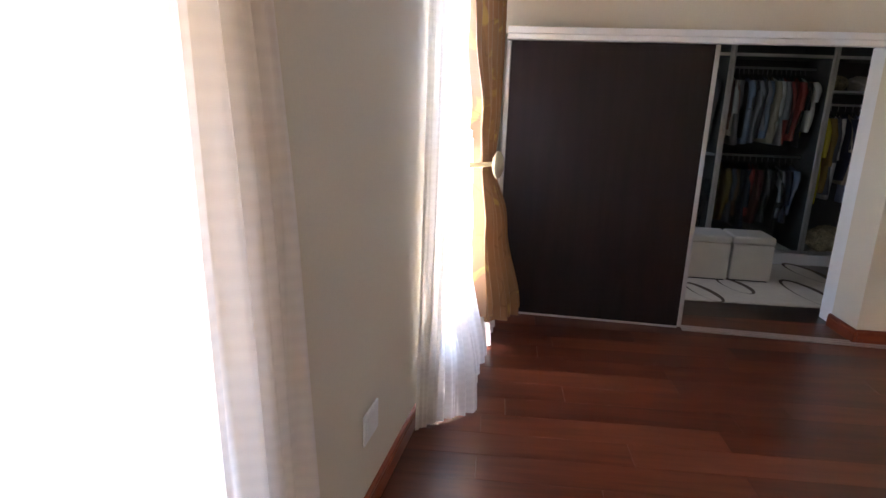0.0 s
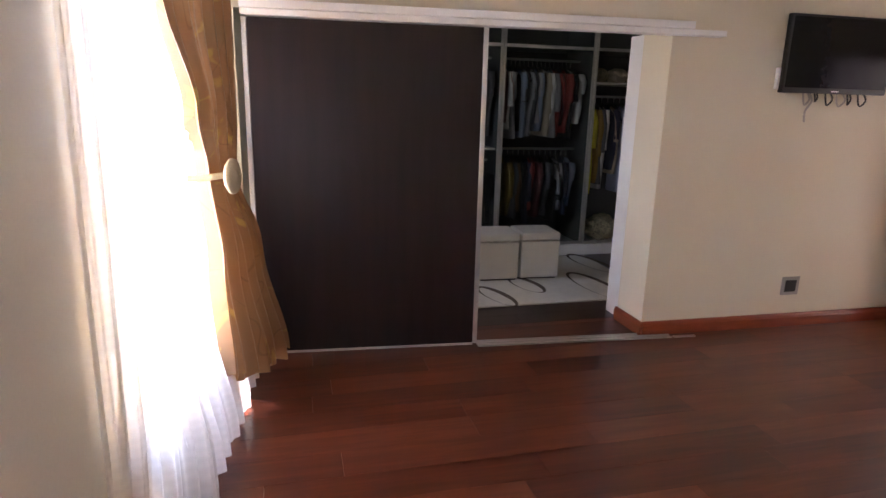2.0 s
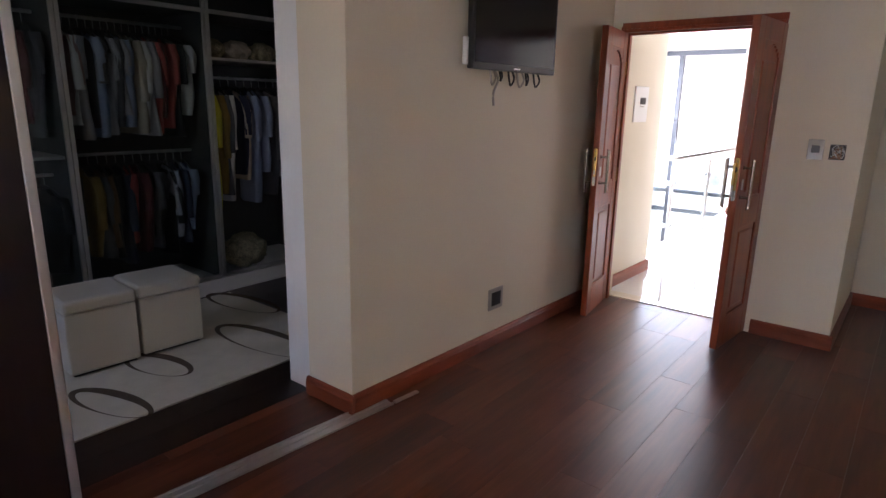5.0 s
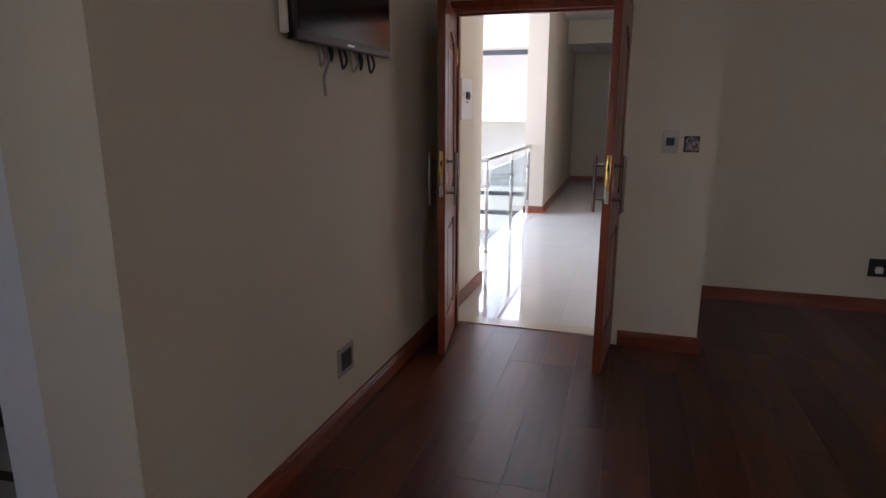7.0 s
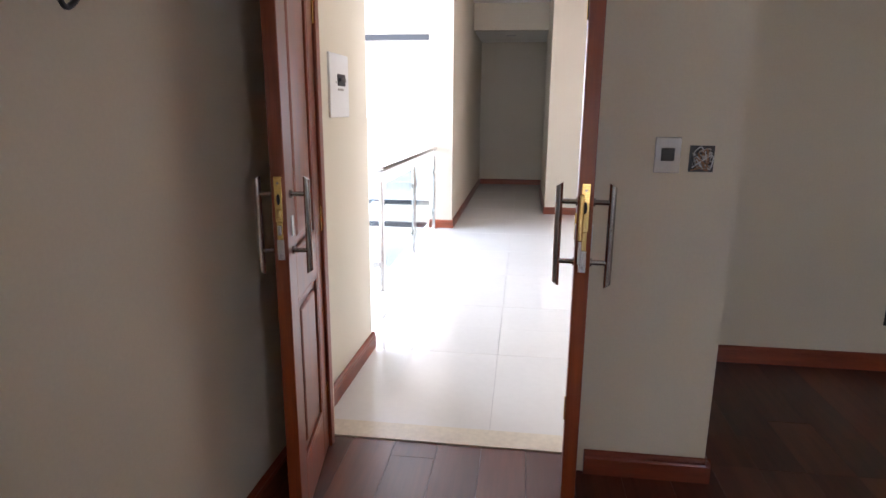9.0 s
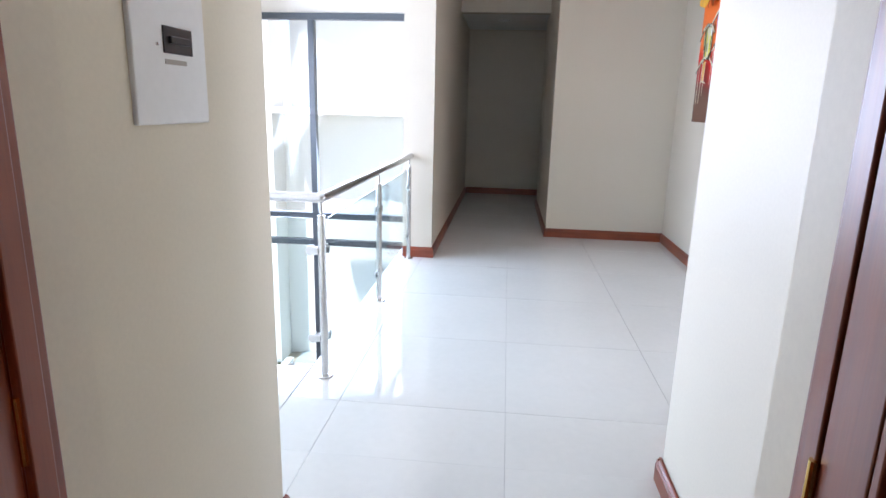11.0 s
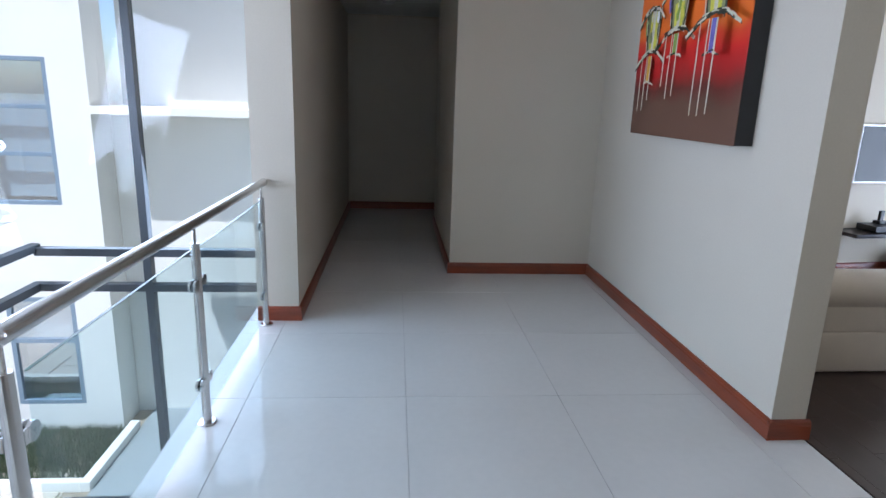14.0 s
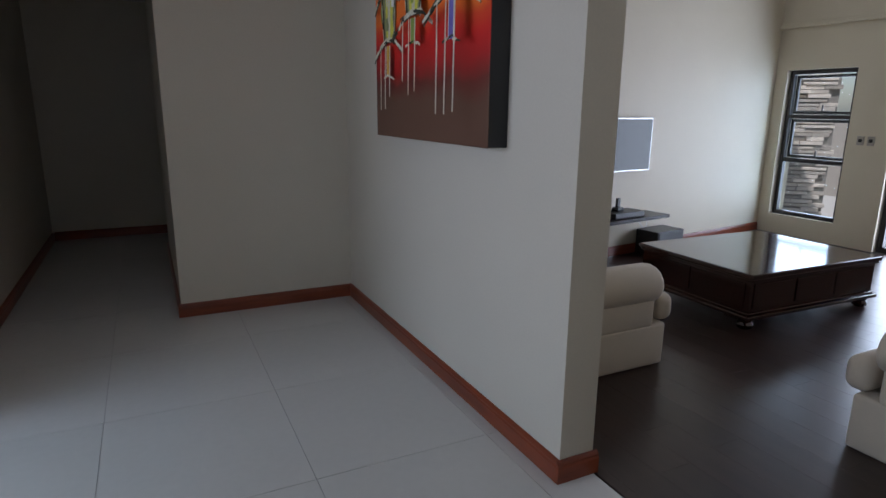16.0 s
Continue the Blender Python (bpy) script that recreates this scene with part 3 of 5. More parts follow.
# tall glazing of the double-height hall
window("window_3", (11.2, 3.92, -2.75), 90, 2.50, 5.22, M["grey_frame"], (2.44, 2.79), (1.40,), "tall charcoal-framed glazing of the entrance hall", 0.075, 0.10, sides=(1, 0))
window("window_4", (11.27, 6.42, -2.75), 180, 1.32, 5.22, M["grey_frame"], (2.44, 2.82), (), "charcoal-framed glazing at the corner of the entrance hall", 0.075, 0.10, sides=(0, 0))
slab("trim_void_head", (9.9, 6.35, 2.47), (11.4, 6.6, 3.32), M["wall_hall"], "white plaster band above the glazing", "wall")
slab("trim_void_head_east", (11.19, 3.9, 2.47), (11.4, 6.35, 3.32), M["wall_hall"], "white plaster band above the glazing", "wall")
window("window_5", (9.15, 6.5, 0.0), 180, 0.75, 3.0, M["grey_frame"], (1.5,), (), "narrow charcoal-framed stair window", 0.05)
window("window_6", (7.62, 6.5, 0.0), 180, 1.6, 2.6, M["grey_frame"], (1.3,), (0.8,), "charcoal-framed stair window", 0.05)
window("door_2", (9.98, 6.35, -2.75), 180, 1.0, 2.12, M["grey_frame"], (), (), "charcoal-framed glass entrance door", 0.11, 0.08)
bm = bmesh.new()
ring = [Vector((9.10 + 0.11 * math.cos(a * math.pi / 8), 6.28, -1.95 + 0.11 * math.sin(a * math.pi / 8))) for a in range(17)]
for p, q in zip(ring, ring[1:]):
    tube(bm, p, q, 0.012, 8)
tagged(part("ring_pull", bm, M["steel"]), "brushed steel ring pull on the glass entrance door", "door handle")
# lounge window: three lights with opening casements
lw = window("window_7", (10.21, -4.72, 0.245), 0, 0.82, 1.77, M["bronze_frame"], (0.69, 1.22), (), "dark bronze framed lounge window with three panes", 0.05)
for z in (0.80, 1.34):
    part("casement_stay", bx(((0.36, 0.06, z - 0.05), (0.375, 0.075, z + 0.02)), bevel=0.003), M["bronze_frame"], lw)
for z0, z1 in ((0.72, 1.19), (1.25, 1.71)):
    part("casement", bx(((0.05, -0.03, z0), (0.085, 0.0, z1)), ((0.735, -0.03, z0), (0.77, 0.0, z1)), ((0.085, -0.03, z0), (0.735, 0.0, z0 + 0.035)), ((0.085, -0.03, z1 - 0.035), (0.735, 0.0, z1)), bevel=0.003), M["bronze_frame"], lw)
window("door_3", (7.41, -4.72, 0.0), 0, 2.33, 2.28, M["bronze_frame"], (), (1.16,), "dark bronze framed sliding glass door of the lounge", 0.06)

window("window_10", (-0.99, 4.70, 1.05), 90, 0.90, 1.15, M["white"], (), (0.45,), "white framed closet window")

# ---- bedroom things ----
# sliding closet door on its track
SL = math.degrees(math.atan2(3.70 - 3.93, 2.28 + 0.72))
sd = thing("sliding_door", "dark wenge sliding door with aluminium edges, half open before the closet", "sliding door", at=(-0.72, 3.905, 0), rz=SL)
part("door_panel", bx(((0.03, 0, 0.02), (1.385, 0.035, 2.02)), bevel=0.002), M["wenge"], sd)
# left profile: same aluminium, its dimmer light put into a darker metal
part("edge_profile", bx(((0.0, -0.006, 0.015), (0.03, 0.041, 2.02)), bevel=0.004), M["socket_steel"], sd, "aluminium edge profile")
part("edge_profile", bx(((1.385, -0.006, 0.015), (1.415, 0.041, 2.02)), bevel=0.004), M["alu"], sd, "aluminium edge profile")
part("bottom_rail", bx(((0.03, -0.003, 0.004), (1.385, 0.038, 0.02)), bevel=0.002), M["alu"], sd)
tk = thing("door_track", "white aluminium double sliding door track over and under the closet opening", "track", at=(-0.72, 3.905, 0), rz=SL)
part("top_rail", bx(((0, -0.03, 2.028), (2.95, 0.075, 2.062)), bevel=0.002), M["white"], tk)
part("pelmet", bx(((0, -0.045, 2.064), (2.72, 0.075, 2.108)), bevel=0.002), M["white"], tk)
part("bottom_track", bx(((1.42, -0.035, 0), (2.83, -0.025, 0.010)), ((1.42, -0.025, 0), (2.83, 0.06, 0.004)), ((1.42, 0.012, 0.004), (2.83, 0.020, 0.010)), ((1.42, 0.05, 0.004), (2.62, 0.06, 0.010))), M["alu"], tk)
part("bottom_track_end", bx(((2.845, -0.035, 0), (3.01, -0.012, 0.010)), bevel=0.001), M["alu"], tk)
# white door lining inside the opening
ln = part("door_lining", bx(((1.925, 4.094, 0.0), (2.02, 4.285, 2.07)), bevel=0.003), M["white"])
tagged(ln, "white painted lining of the closet opening", "trim", kind="structure")


def drape(name, material, label, y_left, y_right, off, z0, z1, folds, amp, nu=120, nv=40, parent=None, thick=0.0, bulge=lambda v: 0.0, hem=lambda u: 0.0):
    """A folded curtain along the west wall. y_left, y_right, off: functions of the height 0 to 1."""
    bm = bmesh.new()

    def f(u, v):
        y = y_left(v) * (1 - u) + y_right(v) * u
        squeeze = abs(y_right(v) - y_left(v))
        w = math.sin(u * folds * 2 * math.pi + 0.7 * math.sin(3 * v + u * 5)) + 0.45 * math.sin(u * folds * 4.6 * math.pi + 2 + v)
        o = off(v) + amp * w * (0.62 + 0.85 * (1 - v)) * (0.6 + 0.4 * min(1.0, squeeze)) + bulge(v) * u
        p = west(y, o)
        return (p.x, p.y, z0 + hem(u) * (1 - v) + (z1 - z0 - hem(u) * 0) * v)
    sheet(bm, f, nu, nv, thick)
    return part(name, bm, material, parent)


def ramp(*pts):
    """A smooth curve through (position, value) pairs."""
    def f(v):
        for (a0, b0), (a1, b1) in zip(pts, pts[1:]):
            if v <= a1:
                t = max(0.0, min(1.0, (v - a0) / (a1 - a0)))
                t = t * t * (3 - 2 * t)
                return b0 + (b1 - b0) * t
        return pts[-1][1]
    return f


sh2 = drape("sheer_curtain", M["sheer"], "", ramp((0, 2.14), (0.5, 2.22), (1, 2.25)), ramp((0, 2.38), (0.15, 2.55), (0.34, 2.80), (0.5, 3.09), (0.75, 3.5), (1, 3.66)), ramp((0, 0.03), (0.3, 0.05), (1, 0.05)), 0.012, 2.42, 6, 0.015, bulge=ramp((0, 0.27), (0.25, 0.13), (0.5, 0.02), (1, 0.0)))
tagged(sh2, "white ribbed sheer curtain hanging to the floor before the window", "curtain")
sh2c = drape("sheer_curtain", M["sheer"], "", ramp((0, 2.40), (0.5, 2.5), (1, 2.3)), ramp((0, 3.30), (0.3, 3.42), (1, 3.7)), ramp((0, 0.22), (0.3, 0.08), (1, 0.03)), 0.02, 2.42, 7, 0.015)
tagged(sh2c, "white sheer curtain bunched behind the gold curtain", "curtain")
sh2b = drape("sheer_curtain", M["sheer_pale"], "", ramp((0, 2.09), (1, 2.14)), ramp((0, 2.20), (0.2, 2.25), (1, 2.28)), ramp((0, 0.03), (1, 0.03)), 0.02, 2.42, 3, 0.012, 60, bulge=ramp((0, 0.09), (1, 0.10)))
tagged(sh2b, "beige sheer curtain edge gathered beside the window", "curtain")
sh1 = drape("sheer_curtain", M["sheer_beige"], "", ramp((0, 0.36), (1, 0.31)), ramp((0, 0.74), (0.5, 0.70), (1, 0.61)), ramp((0, 0.12), (1, 0.09)), 0.02, 2.42, 3.5, 0.042, 60)
tagged(sh1, "beige sheer curtain gathered in soft folds beside the bright window", "curtain")
sh0 = drape("sheer_curtain", M["sheer"], "", ramp((0, -1.25), (1, -1.25)), ramp((0, 0.44), (1, 0.40)), ramp((0, 0.12), (1, 0.08)), 0.02, 2.42, 10, 0.022)
tagged(sh0, "white sheer curtain across the sunlit window", "curtain")
gc = thing("tied_curtain", "gold satin floral curtain tied back with a round button", "curtain", at=tuple(west(3.6, 0.0)))
mi = gc.matrix_world.inverted()
gold = drape("curtain_cloth", M["gold"], "", ramp((0, 3.00), (0.30, 3.12), (0.46, 3.14), (0.58, 2.96), (0.78, 2.64), (1, 2.45)), ramp((0, 3.70), (0.3, 3.72), (0.46, 3.64), (0.62, 3.60), (1, 3.62)), ramp((0, 0.21), (0.25, 0.15), (0.46, 0.105), (0.62, 0.130), (1, 0.135)), 0.08, 2.42, 5.2, 0.044, 170, 60, None, 0.0, ramp((0, 0.12), (0.3, 0.05), (0.46, 0.0), (1, 0.0)), lambda u: 0.20 - 0.16 * u + 0.03 * math.sin(u * 4.4 * 2 * math.pi))
gold.data.transform(mi)
gold.parent = gc
lining = drape("lining", M["sheer"], "", ramp((0, 3.30), (0.5, 3.40), (1, 3.35)), ramp((0, 3.66), (1, 3.75)), ramp((0, 0.20), (0.5, 0.08), (1, 0.07)), 0.03, 1.20, 3.2, 0.025, 60, 30)
lining.data.transform(mi)
lining.parent = gc
bm = bmesh.new()
bmid = Vector((-0.745, 3.17, 1.225))
lathe(bm, [(0.012, -0.06), (0.012, -0.012), (0.072, -0.010), (0.084, 0.0), (0.082, 0.010), (0.070, 0.012), (0.066, 0.018), (0.052, 0.015), (0.046, 0.021), (0.030, 0.017), (0.022, 0.025), (0.004, 0.028)], 32, Matrix.Translation(bmid) @ Vector((0.95, -0.33, 0.03)).to_track_quat("Z", "Y").to_matrix().to_4x4())
bmesh.ops.transform(bm, matrix=mi, verts=bm.verts)
part("tieback_button", bm, M["cord"], gc, "round cream tieback button", True)
bm = bmesh.new()


def band(u, v):
    y = 3.05 + 0.55 * u
    p = west(y, 0.06 + 0.15 * math.sin(math.pi * min(1, u * 1.1)) ** 0.6)
    return tuple(mi @ Vector((p.x, p.y, 1.215 + 0.03 * v)))


sheet(bm, band, 24, 2, 0.004)
part("tieback_band", bm, M["cord"], gc, "cream tieback band")


def socket(p, rz, w, h, material, label, switch=False, holes=True):
    """A wall plate; its face looks along its own -y."""
    s = thing("wall_switch" if switch else "wall_socket", label, "switch" if switch else "socket", at=p, rz=rz)
    part("plate", bx(((-w / 2, -0.009, -h / 2), (w / 2, 0, h / 2)), bevel=0.003), material, s)
    if switch:
        part("rocker", bx(((-w * 0.26, -0.013, -h * 0.16), (w * 0.26, -0.008, h * 0.2)), bevel=0.002), M["black"], s, "dark rocker")
    else:
        part("insert", bx(((-w * 0.32, -0.012, -h * 0.32), (w * 0.32, -0.008, h * 0.32)), bevel=0.002), M["black"] if material is not M["white"] else M["white"], s)
    return s


socket((3.10, 3.7195, 0.315), -1.44, 0.15, 0.14, M["socket_steel"], "brushed steel square wall socket above the skirting")
ws = west(1.52, 0.0)
socket((ws.x, ws.y, 0.39), ang - 180 + 180, 0.16, 0.125, M["white"], "white double wall plate low on the bedroom wall").rotation_euler.z = radians(ang + 90 - 90)
socket((4.47, 2.272, 1.28), -90, 0.088, 0.125, M["silver"], "brushed silver light switch beside the double door", True)
socket((5.71, 0.67, 0.335), -90, 0.14, 0.135, M["black"], "dark wall socket with a white plug")
socket((5.71, 0.50, 0.335), -90, 0.13, 0.12, M["black"], "dark wall socket beside another one")
plug = part("plug", bx(((5.655, 0.655, 0.30), (5.696, 0.705, 0.35)), bevel=0.012), M["white"])
tagged(plug, "white plug in the dark wall socket", "plug")
# open wiring box with loose wires
wb = thing("wiring_box", "uncovered square wiring box with loose wires in the wall", "wiring box", at=(4.47, 2.155, 1.268), rz=-90)
# flat black plate on the wall gives the shade of the box's hollow
part("recess_shade", bx(((-0.042, -0.002, -0.045), (0.042, -0.0005, 0.047)), bevel=0.0), M["black"], wb)
rng = random.Random(4)


def cable(name, pts, r, material, parent=None, label=""):
    """A bent cable through points."""
    bm = bmesh.new()
    pts = [Vector(p) for p in pts]
    fine = []
    for i in range(len(pts) - 1):
        p0, p1, p2, p3 = pts[max(i - 1, 0)], pts[i], pts[i + 1], pts[min(i + 2, len(pts) - 1)]
        for k in range(6):
            t = k / 6
            fine.append(0.5 * (2 * p1 + (p2 - p0) * t + (2 * p0 - 5 * p1 + 4 * p2 - p3) * t * t + (3 * p1 - p0 - 3 * p2 + p3) * t ** 3))
    fine.append(pts[-1])
    rings = []
    for i, p in enumerate(fine):
        d = (fine[min(i + 1, len(fine) - 1)] - fine[max(i - 1, 0)]).normalized()
        q = d.to_track_quat("Z", "Y")
        rings.append([bm.verts.new(p + q @ Vector((r * math.cos(k * math.pi / 3), r * math.sin(k * math.pi / 3), 0))) for k in range(6)])
    for ra, rb in zip(rings, rings[1:]):
        for k in range(6):
            bm.faces.new((ra[k], ra[(k + 1) % 6], rb[(k + 1) % 6], rb[k]))
    return part(name, bm, material, parent, label, True)


for k in range(16):
    cable("wire", [(rng.uniform(-.035, .035), -0.003 - 0.006 * rng.random(), rng.uniform(-.04, .04)) for _ in range(4)], 0.0022, (M["socket_steel"], M["alu"], M["terracotta"], M["black"])[k % 4], wb)

# wall television with its cables
tv = thing("wall_television_set", "black flat television on the cream wall with loose cables below", "television", at=(3.13, 3.705, 1.70), rz=-1.44)
part("cabinet", bx(((-0.425, -0.055, 0.0), (0.425, -0.015, 0.50)), bevel=0.008), M["black"], tv)
part("back_housing", bx(((-0.30, -0.015, 0.06), (0.30, 0.004, 0.42)), bevel=0.006), M["black"], tv)
part("screen", bx(((-0.405, -0.0575, 0.035), (0.405, -0.055, 0.482))), M["screen"], tv)
part("logo", bx(((-0.03, -0.0575, 0.012), (0.03, -0.055, 0.020))), M["alu"], tv)
part("side_box", bx(((-0.445, -0.03, 0.02), (-0.427, 0.0, 0.16)), bevel=0.004), M["white"], tv, "white box at the side")
for k in range(6):
    x0 = -0.22 + 0.09 * k
    dx = rng.uniform(0.03, 0.09)
    drop = rng.uniform(0.05, 0.10)
    cable("cable", [(x0, -0.02, 0.01), (x0 + 0.01, -0.025, -drop * 0.7), (x0 + dx * 0.5, -0.02, -drop), (x0 + dx, -0.02, -drop * 0.5), (x0 + dx * 0.7, -0.015, 0.01)], 0.006, M["black"] if k % 3 else M["socket_steel"], tv)
cable("cable", [(-0.17, -0.02, 0.0), (-0.15, -0.03, -0.05), (-0.19, -0.03, -0.12), (-0.185, -0.03, -0.19)], 0.007, M["socket_steel"], tv, "grey cable hanging down")


# ---- double door ----
def door_leaf(hinge, rz, flip):
    """A panelled door leaf; it runs along its own x axis from the hinge. flip: 1 or -1, which face looks along +y."""
    w, h, t = 0.535, 2.03, 0.044
    leaf = thing("door_leaf", "orange-brown panelled wooden door leaf standing open", "door", "leaves of the double door", at=(*hinge, 0.008), rz=rz)
    st = 0.10
    part("frame_stile", bx(((0, -t / 2, 0), (st, t / 2, h)), bevel=0.003), M["door"], leaf)
    part("frame_stile", bx(((w - st, -t / 2, 0), (w, t / 2, h)), bevel=0.003), M["door"], leaf)
    for z0, z1 in ((0, 0.20), (0.80, 0.96), (h - 0.12, h)):
        part("frame_rail", bx(((st, -t / 2 + 0.0005, z0), (w - st, t / 2 - 0.0005, z1)), bevel=0.002), M["door"], leaf)
    for z0, z1, arch in ((0.20, 0.80, 0), (0.96, h - 0.12, 1)):
        bm = bmesh.new()
        box(bm, (st, -0.010, z0), (w - st, 0.010, z1))
        box(bm, (st + 0.045, -0.019, z0 + 0.045), (w - st - 0.045, 0.019, z1 - 0.045 - 0.07 * arch), 0.012)
        part("panel", bm, M["door"], leaf)
        bm = bmesh.new()
        for s in (-1, 1):
            for a, b in (((st, 0, z0), (st + 0.016, 0, z1)), ((w - st - 0.016, 0, z0), (w - st, 0, z1)), ((st, 0, z0), (w - st, 0, z0 + 0.016)), ((st, 0, z1 - 0.016), (w - st, 0, z1))):
                box(bm, (a[0], s * 0.010, a[2]), (b[0], s * 0.021, b[2]), 0.003)
            if arch:
                n = 10
                for i in range(n):
                    xa, xb = st + (w - 2 * st) * i / n, st + (w - 2 * st) * (i + 1) / n
                    xm = (xa + xb) / 2
                    drop = 0.085 * (abs(xm - w / 2) / (w / 2 - st)) ** 2
                    box(bm, (xa, s * 0.010, z1 - drop - 0.016), (xb, s * 0.0205, z1 - 0.001), 0.0)
        part("moulding", bm, M["door"], leaf)
    lp = part("lock_plate", bx(((w, -0.012, 1.085), (w + 0.004, 0.012, 1.225)), ((w, -0.0095, 1.03), (w + 0.003, 0.0095, 1.085)), bevel=0.0015), M["brass"], leaf, "polished brass lock plate")
    part("steel_plate", bx(((w, -0.0115, 0.965), (w + 0.0035, 0.0115, 1.03)), bevel=0.0015), M["steel"], leaf, "steel lower end of the lock plate")
    bm = bmesh.new()
    lathe(bm, [(0.0045, 0.0), (0.0055, 0.001), (0.0045, 0.002)], 14, Matrix.Translation((w + 0.0035, 0, 1.155)) @ Matrix.Rotation(math.pi / 2, 4, "Y") @ Matrix.Diagonal((3.2, 1, 1, 1)))
    part("keyhole", bm, M["black"], lp, "dark oval keyhole")
    for z in (0.98, 1.205):
        bm = bmesh.new()
        tube(bm, (w + 0.003, 0, z), (w + 0.0055, 0, z), 0.0042, 10)
        part("screw", bm, M["handle_steel"], leaf)
    if flip < 0:                             # the passive leaf carries a flush bolt
        part("flush_bolt", bx(((w + 0.004, -0.017, 1.06), (w + 0.022, -0.003, 1.195)), bevel=0.004), M["brass"], leaf, "brass flush bolt lever")
        part("bolt_slide", bx(((w + 0.004, -0.015, 0.99), (w + 0.016, -0.004, 1.065)), bevel=0.003), M["steel"], leaf)
    else:
        part("dead_bolt", bx(((w + 0.003, -0.006, 1.045), (w + 0.010, 0.006, 1.075)), bevel=0.001), M["steel"], leaf)
        part("latch", bx(((w + 0.003, -0.007, 1.10), (w + 0.012, 0.007, 1.125)), bevel=0.003), M["brass"], leaf)
    for s in (-1, 1):
        bm = bmesh.new()
        tube(bm, (w - 0.051, s * 0.076, 0.915), (w - 0.051, s * 0.076, 1.215), 0.0105, 16)
        for v in bm.verts:                   # ends cut at a slant
            v.co.z += (v.co.y - s * 0.076) * s * (0.6 if v.co.z < 1.0 else -0.6)
        hd = part("pull_handle", bm, M["handle_steel"], leaf, "brushed steel pull handle", False)
        for z in (0.985, 1.165):
            bm = bmesh.new()
            tube(bm, (w - 0.051, s * (t / 2), z), (w - 0.051, s * 0.070, z), 0.008)
            tube(bm, (w - 0.051, s * (t / 2), z), (w - 0.051, s * (t / 2 + 0.006), z), 0.013)
            part("standoff", bm, M["handle_steel"], hd)
        part("key_plate", bx(((w - 0.075, s * (t / 2), 1.03), (w - 0.05, s * (t / 2 + 0.004), 1.095)), bevel=0.0015), M["alu"], leaf, "small keyhole plate")
    for z in (0.25, 1.0, 1.78):
        bm = bmesh.new()
        tube(bm, (-0.004, flip * (t / 2 + 0.003), z - 0.05), (-0.004, flip * (t / 2 + 0.003), z + 0.05), 0.007)
        part("hinge", bm, M["brass"], leaf)
    return leaf


door_leaf((4.495, 3.590), math.degrees(math.atan2(3.512 - 3.590, 3.99 - 4.495)), 1)
door_leaf((4.495, 2.545), math.degrees(math.atan2(2.596 - 2.545, 3.975 - 4.495)), -1)
df = thing("door_1", "red-brown varnished wooden frame of the double door", "door frame", at=(4.47, 3.61, 0), kind="structure")
part("jamb", bx(((-0.012, -0.04, 0), (0.10, 0.0, 2.08)), ((0.03, -0.055, 0), (0.07, -0.04, 2.065)), bevel=0.003), M["door"], df)
part("jamb", bx(((-0.006, -1.079, 0), (0.10, -1.055, 2.08)), ((0.03, -1.055, 0), (0.07, -1.04, 2.065)), bevel=0.003), M["door"], df)
part("head", bx(((-0.012, -1.07, 2.04), (0.10, -0.04, 2.08)), ((0.03, -1.055, 2.025), (0.07, -0.055, 2.04)), bevel=0.003), M["door"], df)
part("architrave", bx(((-0.022, -1.085, 2.062), (-0.013, -0.012, 2.105)), bevel=0.003), M["door"], df)
sill = slab("threshold", (4.585, 2.50, -0.02), (4.72, 3.64, 0.006), M["marble"], "cream marble threshold under the double door", "threshold")

# ---- closet ----
rug = thing("rug", "cream rug with looping brown oval lines on the closet floor", "rug", at=(0, 0, 0))
part("rug_body", bx(((0.2, 4.49, 0.001), (2.55, 6.1 - 0.2, 0.014)), bevel=0.004), M["rug"], rug)


def loop(cx, cy, rx, ry, rz, w=0.055, a0=0.0, a1=6.283):
    bm = bmesh.new()
    c, s = math.cos(rz), math.sin(rz)

    def f(u, v):
        a = a0 + (a1 - a0) * u
        ww = w * (0.6 + 0.5 * math.sin(a + 1))
        x, y = (rx + (v - 0.5) * ww) * math.cos(a), (ry + (v - 0.5) * ww) * math.sin(a)
        return (cx + c * x - s * y, cy + s * x + c * y, 0.0165)
    sheet(bm, f, 36, 1)
    part("oval_line", bm, M["rug_dark"], rug, "brown looping line")


for c in ((1.15, 4.72, 0.085, 0.27, 0.25), (1.52, 4.98, 0.10, 0.24, 0.22), (2.13, 4.85, 0.13, 0.42, 0.1), (2.46, 5.58, 0.12, 0.36, 0.15), (0.6, 5.1, 0.12, 0.3, 0.3)):
    loop(*c)
for x in (1.13, 1.525):
    ot = thing("ottoman", "cream leather cube ottoman on the rug", "ottoman", "ottomans in the closet", at=(x, 5.15, 0.014), rz=-3)
    bm = bmesh.new()
    box(bm, (0, 0, 0.012), (0.37, 0.37, 0.36), 0.012)
    part("body", bm, M["leather"], ot, smooth=False)
    part("lid", bx(((-0.004, -0.004, 0.362), (0.374, 0.374, 0.435)), bevel=0.02), M["leather"], ot)
    part("foot", bx(((0.02, 0.02, 0), (0.35, 0.35, 0.012))), M["black"], ot)

